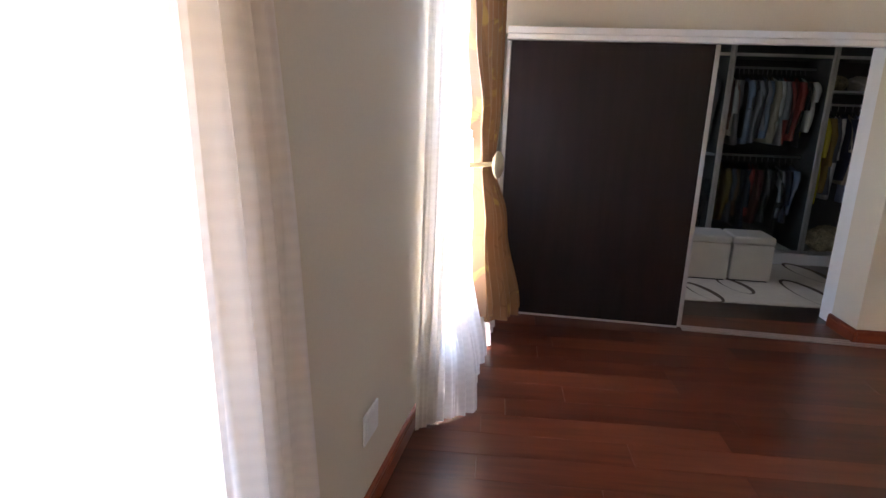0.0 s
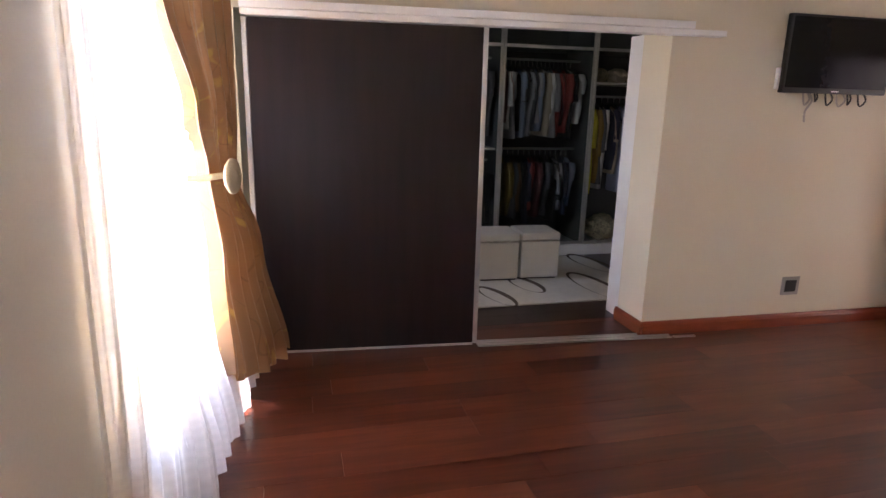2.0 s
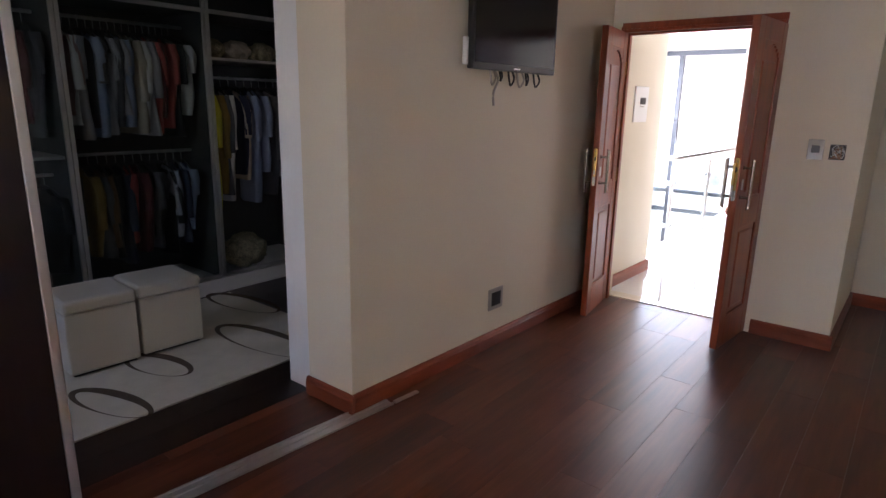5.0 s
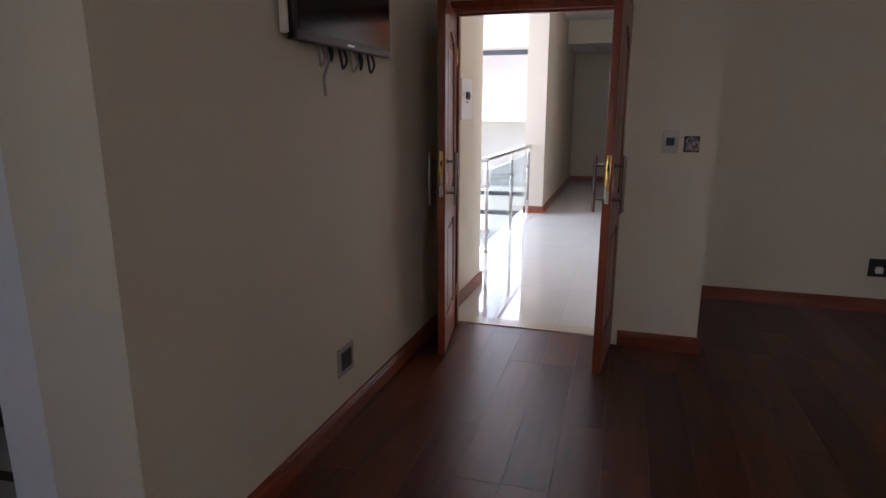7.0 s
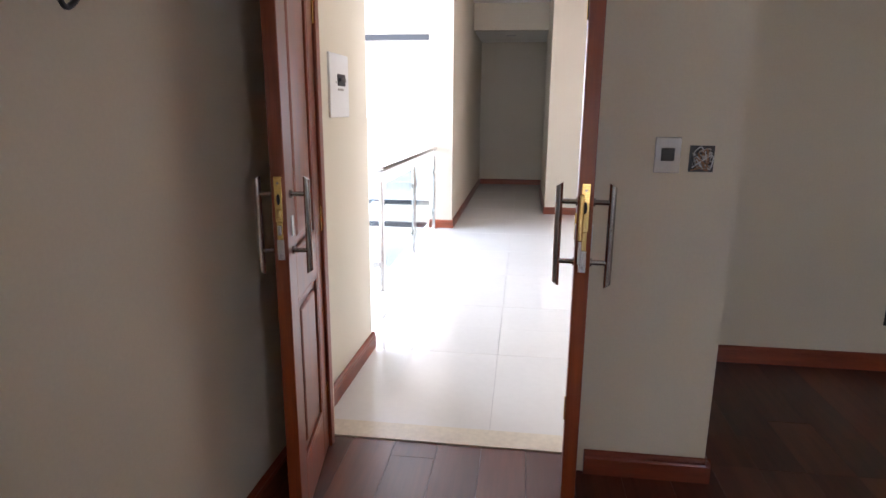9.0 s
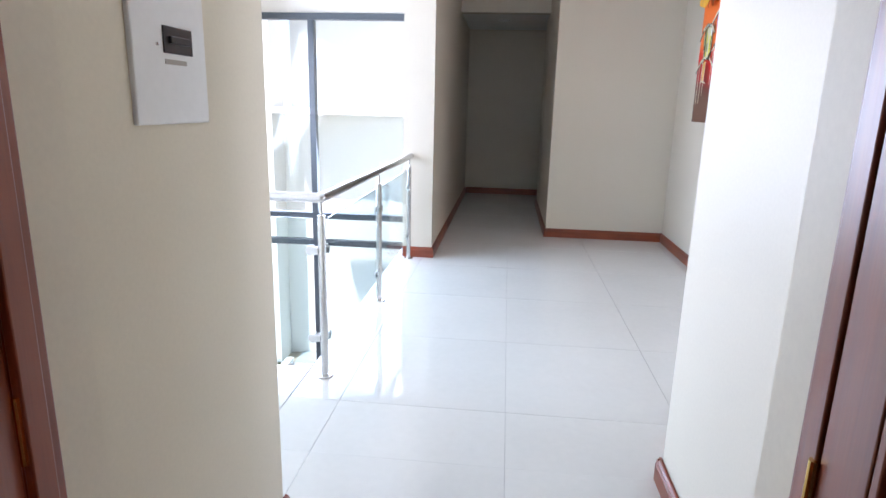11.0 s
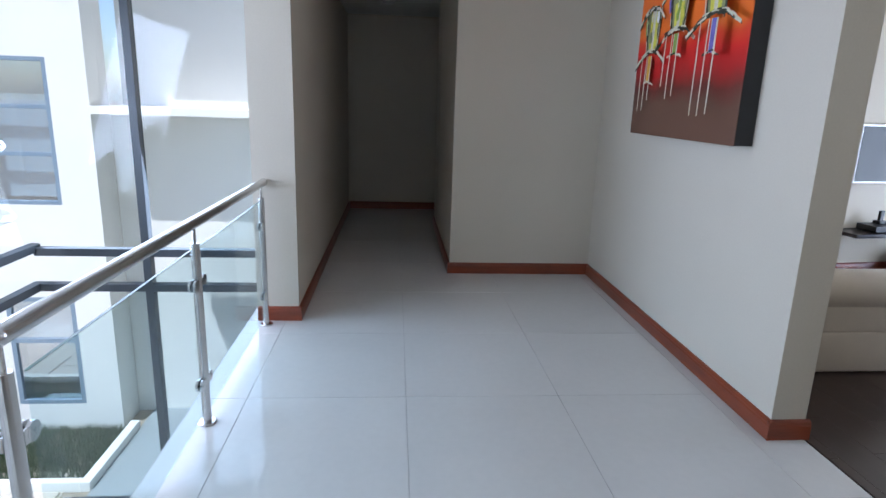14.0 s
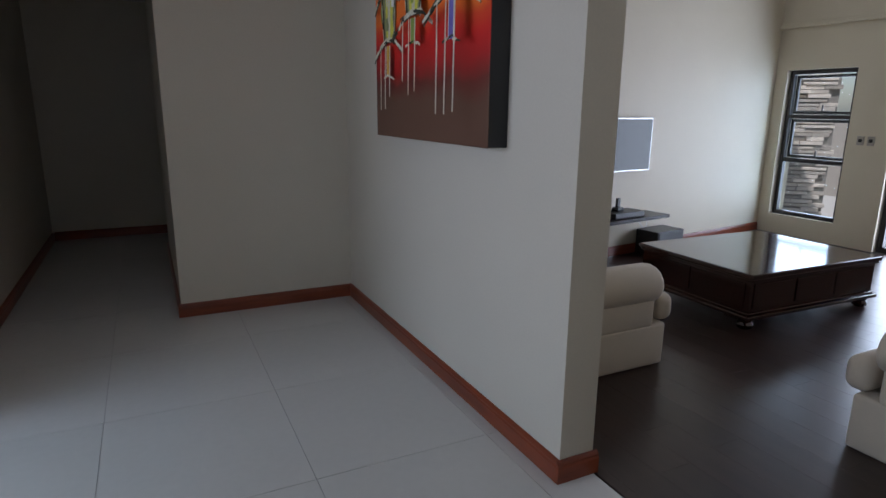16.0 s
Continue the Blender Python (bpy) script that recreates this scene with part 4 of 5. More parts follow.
# ---- wardrobe with clothes ----
WX0, WX1, WY = 0.55, 3.55, 5.95
wr = thing("wardrobe", "open built-in wardrobe with aluminium framed glass doors and dark shelves", "wardrobe", at=(0, 0, 0))
part("plinth", bx(((WX0, WY + 0.01, 0.0), (WX1, WY + 0.03, 0.12)), bevel=0.003), M["white"], wr)
part("bottom_shelf", bx(((WX0, WY + 0.03, 0.10), (WX1, 6.60, 0.125))), M["white"], wr)
part("back_panel", bx(((WX0, 6.60, 0.0), (WX1, 6.63, 2.9))), M["wardrobe"], wr)
for x in (WX0, 1.555, 2.54, WX1):
    part("upright", bx(((x - 0.012, WY + 0.06, 0.125), (x + 0.012, 6.60, 2.72)), bevel=0.002), M["wardrobe"], wr)
part("top_shelf", bx(((WX0, WY + 0.05, 2.13), (WX1, 6.60, 2.155)), bevel=0.002), M["wardrobe"], wr)
part("shelf", bx(((2.555, WY + 0.08, 1.80), (WX1 - 0.012, 6.58, 1.822)), bevel=0.002), M["alu"], wr)
part("shelf", bx(((WX0 + 0.012, WY + 0.08, 1.12), (1.54, 6.58, 1.142)), bevel=0.002), M["alu"], wr)
RAILS = ((1.57, 2.525, 2.03), (1.57, 2.525, 1.12), (2.555, 3.53, 1.68), (0.57, 1.54, 2.03), (0.57, 1.54, 1.0))
for a, b, z in RAILS:
    bm = bmesh.new()
    tube(bm, (a, 6.28, z), (b, 6.28, z), 0.012)
    part("hanging_rail", bm, M["alu"], wr, "", True)
for i, (a, b) in enumerate(((WX0, 1.555), (1.555, 2.54), (2.54, WX1))):
    gd = part("glass_door", bx(((a + 0.003, WY, 0.13), (a + 0.028, WY + 0.022, 2.72)), ((b - 0.028, WY, 0.13), (b - 0.003, WY + 0.022, 2.72)), ((a + 0.028, WY, 0.13), (b - 0.028, WY + 0.022, 0.16)), ((a + 0.028, WY, 2.69), (b - 0.028, WY + 0.022, 2.72)), ((a + 0.028, WY + 0.002, 2.12), (b - 0.028, WY + 0.02, 2.15)), bevel=0.002), M["alu"], wr, "aluminium framed glass door")
    if i < 2:
        part("pane", bx(((a + 0.028, WY + 0.009, 0.16), (b - 0.028, WY + 0.013, 2.69))), M["glass_smoke"], gd)

CLOTHES = {
    "white": (0.75, 0.74, 0.72), "grey": (0.34, 0.34, 0.37), "charcoal": (0.10, 0.10, 0.11), "navy": (0.025, 0.03, 0.06), "red": (0.42, 0.07, 0.06),
    "pink": (0.42, 0.26, 0.25), "brown": (0.14, 0.075, 0.04), "black": (0.015, 0.015, 0.016), "yellow": (0.62, 0.55, 0.05), "blue": (0.26, 0.32, 0.46), "ochre": (0.26, 0.16, 0.04), "beige": (0.42, 0.36, 0.28), "maroon": (0.10, 0.015, 0.02)}
CM = {k: cloth(k + "_cloth", v) for k, v in CLOTHES.items()}


def garment(x, rail, length, tint, sleeve=0.5, depth=0.42):
    """A shirt on a hanger, seen from its side, hanging across the rail."""
    g = thing("shirt", tint + " shirt on a hanger on the wardrobe rail", "shirt", "clothes on the wardrobe rails", at=(x, 6.28, rail), rz=rng.uniform(-14, 14))
    top = -0.075
    bm = bmesh.new()
    wob = rng.uniform(0, 6)
    w0 = 0.032 + 0.01 * rng.random()

    def f(u, v):
        a = 2 * math.pi * u
        z = top - 0.01 - length * v
        d = depth / 2 * (0.35 + 0.65 * min(1, v * 7)) * (1 - 0.12 * v + 0.10 * math.sin(v * 5 + wob) * v)
        t = w0 * (0.45 + 0.75 * min(1, v * 6)) * (1 + 0.25 * math.sin(a * 5 + wob + v * 4) * v)
        sx = math.copysign(abs(math.cos(a)) ** 0.7, math.cos(a))
        return (t * math.sin(a) + 0.012 * math.sin(v * 4 + wob), d * sx, z - 0.10 * abs(sx) * (1 - v) * 0.5)
    sheet(bm, f, 24, 12)
    part("body", bm, CM[tint], g)
    for s in (-1, 1):
        bm = bmesh.new()
        L = length * sleeve

        def fs(u, v):
            a = 2 * math.pi * u
            r = 0.035 * (1 - 0.25 * v) * (1 + 0.2 * math.sin(3 * a + v * 6 + wob))
            return (r * math.sin(a), s * (depth / 2 - 0.03 + 0.05 * min(1, v * 3)) + 0.9 * r * math.cos(a), top - 0.06 - L * v)
        sheet(bm, fs, 12, 6)
        part("sleeve", bm, CM[tint], g)
    cable("hanger", [(0, -depth / 2 + 0.04, top - 0.055), (0, 0, top + 0.005), (0, depth / 2 - 0.04, top - 0.055)], 0.006, M["black"], g)
    cable("hook", [(0, 0, top), (0, 0, -0.03), (0, 0.012, 0.0), (0, 0.004, 0.016), (0, -0.01, 0.012)], 0.003, M["alu"], g)
    return g


for (a, b, z, tints, l0, l1) in (
        (1.66, 2.42, 2.03, ("pink", "white", "grey", "charcoal", "blue", "grey", "charcoal", "grey", "blue", "beige", "white", "grey", "red", "maroon", "red", "black", "white"), 0.55, 0.72),
        (1.64, 2.44, 1.12, ("black", "ochre", "charcoal", "brown", "black", "navy", "red", "maroon", "black", "charcoal", "black", "grey", "navy", "blue"), 0.5, 0.7),
        (2.60, 3.40, 1.68, ("yellow", "ochre", "charcoal", "white", "navy", "beige", "blue", "blue", "charcoal", "grey", "black", "navy"), 0.6, 0.95),
        (0.75, 1.48, 2.03, ("black", "charcoal", "maroon", "navy", "maroon", "black", "maroon", "charcoal"), 0.6, 0.72),
        (0.75, 1.48, 1.0, ("black", "charcoal", "navy", "black", "charcoal", "brown", "black"), 0.5, 0.75)):
    for i, tint in enumerate(tints):
        garment(a + (b - a) * i / (len(tints) - 1), z, rng.uniform(l0, l1), tint, rng.uniform(0.35, 0.6))


def heap(name, label, cat, p, r, h, material, bumps, seed):
    """A soft slouched heap such as a bag or folded cloth."""
    bm = bmesh.new()
    bmesh.ops.create_icosphere(bm, subdivisions=4, radius=1)
    for v in bm.verts:
        n = noise.noise(v.co * bumps + Vector((seed, 0, 0)))
        k = 1 + 0.22 * n + 0.10 * noise.noise(v.co * bumps * 3 + Vector((0, seed, 0)))
        v.co = Vector((v.co.x * r * k, v.co.y * r * 0.8 * k, max(v.co.z, -0.75) * h * k))
    zmin = min(v.co.z for v in bm.verts)
    for v in bm.verts:
        v.co.z -= zmin
    ob = part(name, bm, material, None, "", True)
    ob.matrix_world = pose(*p)
    return tagged(ob, label, cat)


CM["camo"] = paint("mottled_cloth", (0.27, 0.24, 0.15), 0.85, 0.75, 22, 90, 0.4)
heap("bag", "mottled brown and cream soft bag on the wardrobe bottom", "bag", (2.86, 6.14, 0.126), 0.19, 0.15, CM["camo"], 2.2, 3)
for i, x in enumerate((2.70, 2.93, 3.17)):
    heap("folded_clothes", "folded mottled clothes on the wardrobe shelf", "clothes", (x, 6.2, 1.823), 0.12, 0.08, CM["camo"] if i % 2 == 0 else CM["beige"], 3, 7 + i)

# ---- hall and landing things ----
db = thing("distribution_board", "white electrical distribution board with a black breaker on the wall", "electrical board", at=(5.113, 3.672, 1.537), rz=-1.44)
part("cover", bx(((-0.137, -0.014, -0.146), (0.137, 0, 0.146)), bevel=0.004), M["white"], db)
part("breaker_slot", bx(((-0.035, -0.018, 0.0), (0.075, -0.014, 0.055)), bevel=0.002), M["black"], db, "black breaker window")
part("breaker_lever", bx(((-0.02, -0.026, 0.02), (0.06, -0.018, 0.035)), bevel=0.002), M["black"], db)
part("screw", bx(((-0.06, -0.017, 0.012), (-0.053, -0.014, 0.019)), bevel=0.001), M["steel"], db)
part("text_bar", bx(((-0.03, -0.0155, -0.022), (0.05, -0.014, -0.012))), M["socket_steel"], db)


def post(x, y):
    """A steel baluster post with two glass clamps facing both ways."""
    p = thing("railing_post", "brushed steel railing post standing on the tiles", "railing post", "posts of the glass railing", at=(x, y, 0))
    bm = bmesh.new()
    lathe(bm, [(0.045, 0.0), (0.045, 0.006), (0.040, 0.010), (0.024, 0.011)], 24)
    part("base_flange", bm, M["steel"], p, smooth=False)
    bm = bmesh.new()
    tube(bm, (0, 0, 0.01), (0, 0, 0.885), 0.021, 20)
    part("tube", bm, M["steel"], p)
    bm = bmesh.new()
    tube(bm, (0, 0, 0.885), (0, 0, 0.955), 0.0075, 12)
    part("pin", bm, M["steel"], p)
    return p


def clamp(parent, z, dx, dy):
    m = Matrix.Translation((dx * 0.045, dy * 0.045, z)) @ pose(0, 0, 0, 0, 0, math.degrees(math.atan2(dy, dx)))
    bm = bmesh.new()
    for s in (-1, 1):
        tube(bm, m @ Vector((0.012, s * 0.0055, 0)), m @ Vector((0.012, s * 0.016, 0)), 0.027, 20)
        tube(bm, m @ Vector((0.016, s * 0.016, 0)), m @ Vector((0.016, s * 0.018, 0)), 0.006, 10)
        box(bm, (-0.028, s * 0.0055 if s > 0 else -0.0155, -0.020), (0.012, 0.0155 if s > 0 else -0.0055, 0.020), 0.003, m)
    part("glass_clamp", bm, M["steel"], parent)


RY = 3.84
M["glass_edge"] = paint("glass_cut_edge", (0.16, 0.26, 0.24), 0.2, 0.05, 5, 40, 0.0)
posts = [post(6.75, RY + 0.02), post(8.05, RY), post(9.345, RY - 0.01)]
for p, dirs in ((posts[0], ((1, 0), (0, 1))), (posts[1], ((1, 0), (-1, 0))), (posts[2], ((-1, 0),))):
    for z in (0.22, 0.70):
        for d in dirs:
            clamp(p, z, *d)
far_post = post(6.78, 5.35)
for z in (0.22, 0.70):
    clamp(far_post, z, 0, -1)
hr = thing("handrail", "brushed steel round handrail on the glass railing", "handrail", at=(0, 0, 0))
bm = bmesh.new()
tube(bm, (6.75, RY + 0.02, 0.975), (9.437, RY - 0.012, 0.975), 0.026, 24)
part("rail", bm, M["steel"], hr)
bm = bmesh.new()
tube(bm, (6.75, RY + 0.02, 0.975), (6.79, 6.39, 0.975), 0.026, 24)
part("rail", bm, M["steel"], hr)
bm = bmesh.new()
bmesh.ops.create_uvsphere(bm, u_segments=20, v_segments=12, radius=0.0262, matrix=Matrix.Translation((6.75, RY + 0.02, 0.975)))
part("corner_joint", bm, M["steel"], hr, smooth=True)
for a, b in (((6.80, RY + 0.02), (8.0, RY)), ((8.10, RY), (9.30, RY - 0.01))):
    gp = part("glass_panel", bx(((a[0], min(a[1], b[1]) - 0.004, 0.06), (b[0], min(a[1], b[1]) + 0.005, 0.865)), bevel=0.001), M["glass_green"])
    tagged(gp, "clear toughened glass panel clamped between steel posts", "glass panel", "panels of the glass railing")
    part("polished_edge", bx(((a[0], min(a[1], b[1]) - 0.0042, 0.8652), (b[0], min(a[1], b[1]) + 0.0052, 0.8672))), M["glass_edge"], gp)
gp = part("glass_panel", bx(((6.755, RY + 0.08, 0.06), (6.765, 5.30, 0.865)), bevel=0.001), M["glass_green"])
tagged(gp, "clear toughened glass panel clamped between steel posts", "glass panel", "panels of the glass railing")
part("polished_edge", bx(((6.7548, RY + 0.08, 0.8652), (6.7652, 5.30, 0.8672))), M["glass_edge"], gp)


# ---- painting ----
def canvas_paint():
    """Brown at the foot, then red with brighter clouds, then orange."""
    m, nt, p = nodes_of("painted_canvas")
    tc = nt.nodes.new("ShaderNodeTexCoord")
    sp = nt.nodes.new("ShaderNodeSeparateXYZ")
    nt.links.new(tc.outputs["Object"], sp.inputs[0])
    nz = nt.nodes.new("ShaderNodeTexNoise")
    nz.inputs["Scale"].default_value = 2.6
    nt.links.new(tc.outputs["Object"], nz.inputs[0])
    mad = nt.nodes.new("ShaderNodeMath")
    mad.operation = "MULTIPLY_ADD"
    mad.inputs[1].default_value = 0.2
    nt.links.new(nz.outputs[0], mad.inputs[0])
    nt.links.new(sp.outputs[2], mad.inputs[2])
    rp = nt.nodes.new("ShaderNodeValToRGB")
    e = rp.color_ramp.elements
    e[0].position, e[0].color = 0.32, (0.135, 0.062, 0.036, 1)
    e[1].position, e[1].color = 0.50, (0.46, 0.012, 0.010, 1)
    for pos, col in ((0.40, (0.15, 0.026, 0.016, 1)), (0.60, (0.66, 0.016, 0.010, 1)), (0.68, (0.72, 0.055, 0.010, 1)), (0.74, (0.84, 0.165, 0.014, 1))):
        n = e.new(pos)
        n.color = col
    nt.links.new(mad.outputs[0], rp.inputs[0])
    nt.links.new(rp.outputs[0], p.inputs["Base Color"])
    p.inputs["Roughness"].default_value = 0.5
    weave = nt.nodes.new("ShaderNodeTexNoise")
    weave.inputs["Scale"].default_value = 220
    nt.links.new(tc.outputs["Object"], weave.inputs[0])
    b = nt.nodes.new("ShaderNodeBump")
    b.inputs["Strength"].default_value = 0.15
    nt.links.new(weave.outputs[0], b.inputs["Height"])
    nt.links.new(b.outputs[0], p.inputs["Normal"])
    return m


# local x runs along the wall towards the viewer's right, face along -y
pt = thing("painting", "abstract orange, red and brown painting with dripping upright shapes", "painting", at=(9.70, 1.146, 1.355), rz=180)
PW, PH, PD = 1.37, 1.42, 0.10
part("canvas", bx(((0.0, -PD - 0.002, 0), (PW, -PD + 0.004, PH)), bevel=0.002), canvas_paint(), pt)
part("stretcher_edge", bx(((0.002, -PD + 0.004, 0.002), (PW - 0.002, 0, PH - 0.002)), bevel=0.002), M["black"], pt, "black canvas edge")
PM = {k: paint(k + "_oil_paint", v, 0.5, 0.25, 14, 90, 0.4) for k, v in {"cream": (0.62, 0.58, 0.44), "lemon": (0.66, 0.60, 0.06), "green": (0.26, 0.36, 0.06), "violet": (0.16, 0.13, 0.40), "amber": (0.75, 0.40, 0.03), "dark": (0.05, 0.05, 0.03), "olive": (0.27, 0.28, 0.12), "white": (0.78, 0.77, 0.72), "scarlet": (0.45, 0.01, 0.015)}.items()}


LAYER = [0.0]


def stroke(pts, w, tint, name="brush_stroke"):
    """A raised stroke of paint along points (across, up) on the canvas, each laid over the last."""
    LAYER[0] += 0.00025
    proud = -PD - 0.006 - LAYER[0]
    bm = bmesh.new()
    n = len(pts)
    left, right = [], []
    for i, (x, z) in enumerate(pts):
        ax, az = pts[max(i - 1, 0)]
        bx_, bz = pts[min(i + 1, n - 1)]
        d = Vector((bx_ - ax, bz - az)).normalized()
        ww = w * (0.5 + 0.5 * math.sin(math.pi * (i + 0.6) / (n + 0.2))) / 2 + rng.uniform(0, w * 0.12)
        left.append(bm.verts.new((x - d.y * ww, proud, z + d.x * ww)))
        right.append(bm.verts.new((x + d.y * ww, proud, z - d.x * ww)))
    for i in range(n - 1):
        bm.faces.new((left[i], left[i + 1], right[i + 1], right[i]))
    rim = bmesh.ops.extrude_face_region(bm, geom=list(bm.faces))
    bmesh.ops.translate(bm, vec=(0, 0.0015, 0), verts=[v for v in rim["geom"] if isinstance(v, bmesh.types.BMVert)])
    bmesh.ops.recalc_face_normals(bm, faces=list(bm.faces))
    part(name, bm, PM[tint], pt)


def ragged(pts, w, tint, name="brush_stroke"):
    """A knife stroke broken into short jittered dabs, pale with dark flecks."""
    for (x0, z0), (x1, z1) in zip(pts, pts[1:]):
        for k in range(3):
            a, b = k / 3 - 0.08, (k + 1) / 3 + 0.08
            jx, jz = rng.uniform(-0.006, 0.006), rng.uniform(-0.008, 0.008)
            pa, pb = (x0 + (x1 - x0) * a + jx, z0 + (z1 - z0) * a + jz), (x0 + (x1 - x0) * b + jx, z0 + (z1 - z0) * b)
            stroke([pa, ((pa[0] + pb[0]) / 2, (pa[1] + pb[1]) / 2 + 0.003), pb], w * rng.uniform(0.6, 1.2), "dark" if rng.random() < 0.3 else tint, name)


def upright_shape(cx, zb, w, h, leg1, leg2, tint, side):
    """A lantern-like patch, wider at its top, between ragged strokes, with a leg and drips below it."""
    for k in range(5):
        x = cx + w * (-0.36 + 0.18 * k)
        stroke([(x, zb + 0.01), (cx + (x - cx) * 1.15, zb + h * 0.5), (cx + (x - cx) * 1.3, zb + h)], w * 0.26, ("olive", "lemon", "cream", "lemon", "olive")[k], "patch")
    for k in range(7):
        x, z = cx + w * rng.uniform(-0.34, 0.34), zb + h * rng.uniform(0.1, 0.75)
        stroke([(x, z), (x + rng.uniform(-0.01, 0.01), z + 0.03), (x + rng.uniform(-0.01, 0.02), z + 0.07)], w * rng.uniform(0.1, 0.24), rng.choice(("cream", "lemon", "olive", "white", "green")), "dab")
    stroke([(cx - w * 0.62, zb + h * 0.45), (cx - w * 0.66, zb + h * 0.7), (cx - w * 0.64, zb + h)], w * 0.2, side)
    for s in (-1, 1):
        ragged([(cx + s * w * 0.44, zb), (cx + s * w * 0.52, zb + h * 0.5), (cx + s * w * 0.60, zb + h)], 0.012, "dark")
        ragged([(cx + s * w * 0.48, zb), (cx + s * w * 0.56, zb + h * 0.5), (cx + s * w * 0.64, zb + h)], 0.008, "cream")
    for z, k in ((zb, 1.0), (zb + h, 0.85)):
        wing = [(cx - w * 1.3 * k, z - 0.085), (cx - w * 0.7 * k, z - 0.02), (cx, z + 0.012), (cx + w * 0.7 * k, z), (cx + w * 1.3 * k, z - 0.06)]
        ragged([(x, v - 0.008) for x, v in wing], 0.012, "dark")
        ragged(wing, 0.016, "cream")
        ragged([(x, v + 0.010) for x, v in wing[1:4]], 0.008, "cream")
    lx = cx + w * 0.22
    stroke([(lx, zb - 0.02), (lx - 0.002, zb - leg1 * 0.5), (lx - 0.005, zb - leg1)], 0.052, tint, "leg")
    for d in (-0.026, 0.024):
        stroke([(lx + d, zb - 0.02), (lx + d - 0.004, zb - leg1)], 0.006, "cream")
    ragged([(lx - 0.085, zb - leg1 - 0.012), (lx, zb - leg1 + 0.010), (lx + 0.08, zb - leg1 - 0.014)], 0.011, "cream")
    for k in range(3):
        x = cx + w * (-0.45 + 0.42 * k)
        n = leg2 * rng.uniform(0.6, 0.95)
        stroke([(x - 0.012 * q + rng.uniform(-0.002, 0.002), zb - 0.02 - n * q) for q in (0, 0.2, 0.4, 0.6, 0.8, 1.0)], 0.0095, "cream", "drip")


upright_shape(0.24, 0.53, 0.17, 0.27, 0.19, 0.38, "amber", "green")
upright_shape(0.65, 0.63, 0.19, 0.26, 0.14, 0.48, "green", "violet")
upright_shape(1.13, 0.655, 0.21, 0.36, 0.19, 0.55, "violet", "scarlet")
for x, tint in ((0.47, "violet"), (0.80, "amber"), (0.36, "amber")):
    stroke([(x, 1.02), (x + 0.004, 1.16), (x, 1.36)], 0.05, tint)
    ragged([(x + 0.03, 0.96), (x + 0.034, 1.36)], 0.008, "cream")
stroke([(0.16, 1.02), (0.30, 0.99), (0.42, 1.04)], 0.10, "amber")
stroke([(0.62, 1.06), (0.78, 1.03), (0.92, 1.10)], 0.08, "amber")


# ---- lounge things ----
def coffee_table():
    t = thing("coffee_table", "dark polished mahogany coffee table with drawers and scrolled feet", "coffee table", at=(9.20, -1.85, 0), rz=-2)
    w, d = 1.12, 1.46
    part("tabletop", bx(((-w / 2, -d / 2, 0.385), (w / 2, d / 2, 0.42)), bevel=0.008), M["mahogany"], t)
    part("top_moulding", bx(((-w / 2 + 0.012, -d / 2 + 0.012, 0.365), (w / 2 - 0.012, d / 2 - 0.012, 0.385)), bevel=0.006), M["mahogany"], t)
    part("body", bx(((-w / 2 + 0.03, -d / 2 + 0.03, 0.12), (w / 2 - 0.03, d / 2 - 0.03, 0.365)), bevel=0.004), M["mahogany"], t)
    part("base_moulding", bx(((-w / 2 - 0.005, -d / 2 - 0.005, 0.085), (w / 2 + 0.005, d / 2 + 0.005, 0.115)), ((-w / 2 + 0.015, -d / 2 + 0.015, 0.115), (w / 2 - 0.015, d / 2 - 0.015, 0.135)), bevel=0.008), M["mahogany"], t)
    for k in range(3):
        y0 = -d / 2 + 0.06 + k * (d - 0.12) / 3
        for s in (-1, 1):
            x = s * (w / 2 - 0.03)
            part("drawer_front", bx(((min(x, x + s * 0.008), y0 + 0.01, 0.16), (max(x, x + s * 0.008), y0 + (d - 0.12) / 3 - 0.01, 0.34)), bevel=0.003), M["mahogany"], t)
    for k in range(2):
        x0 = -w / 2 + 0.06 + k * (w - 0.12) / 2
        for s in (-1, 1):
            y = s * (d / 2 - 0.03)
            part("drawer_front", bx(((x0 + 0.01, min(y, y + s * 0.008), 0.16), (x0 + (w - 0.12) / 2 - 0.01, max(y, y + s * 0.008), 0.34)), bevel=0.003), M["mahogany"], t)
    for sx in (-1, 1):
        for sy in (-1, 1):
            bm = bmesh.new()
            lathe(bm, [(0.035, 0.0), (0.052, 0.012), (0.058, 0.035), (0.045, 0.055), (0.05, 0.07), (0.068, 0.086)], 18, Matrix.Translation((sx * (w / 2 - 0.075), sy * (d / 2 - 0.075), 0)))
            for dx, dy in ((-sx, 0), (0, -sy)):
                cx, cy = sx * (w / 2 - 0.075) + dx * 0.11, sy * (d / 2 - 0.075) + dy * 0.11
                box(bm, (cx - 0.05 * abs(dx) - 0.015, cy - 0.05 * abs(dy) - 0.015, 0.045), (cx + 0.05 * abs(dx) + 0.015, cy + 0.05 * abs(dy) + 0.015, 0.086), 0.012)
            part("bracket_foot", bm, M["mahogany"], t)
    return t


coffee_table()


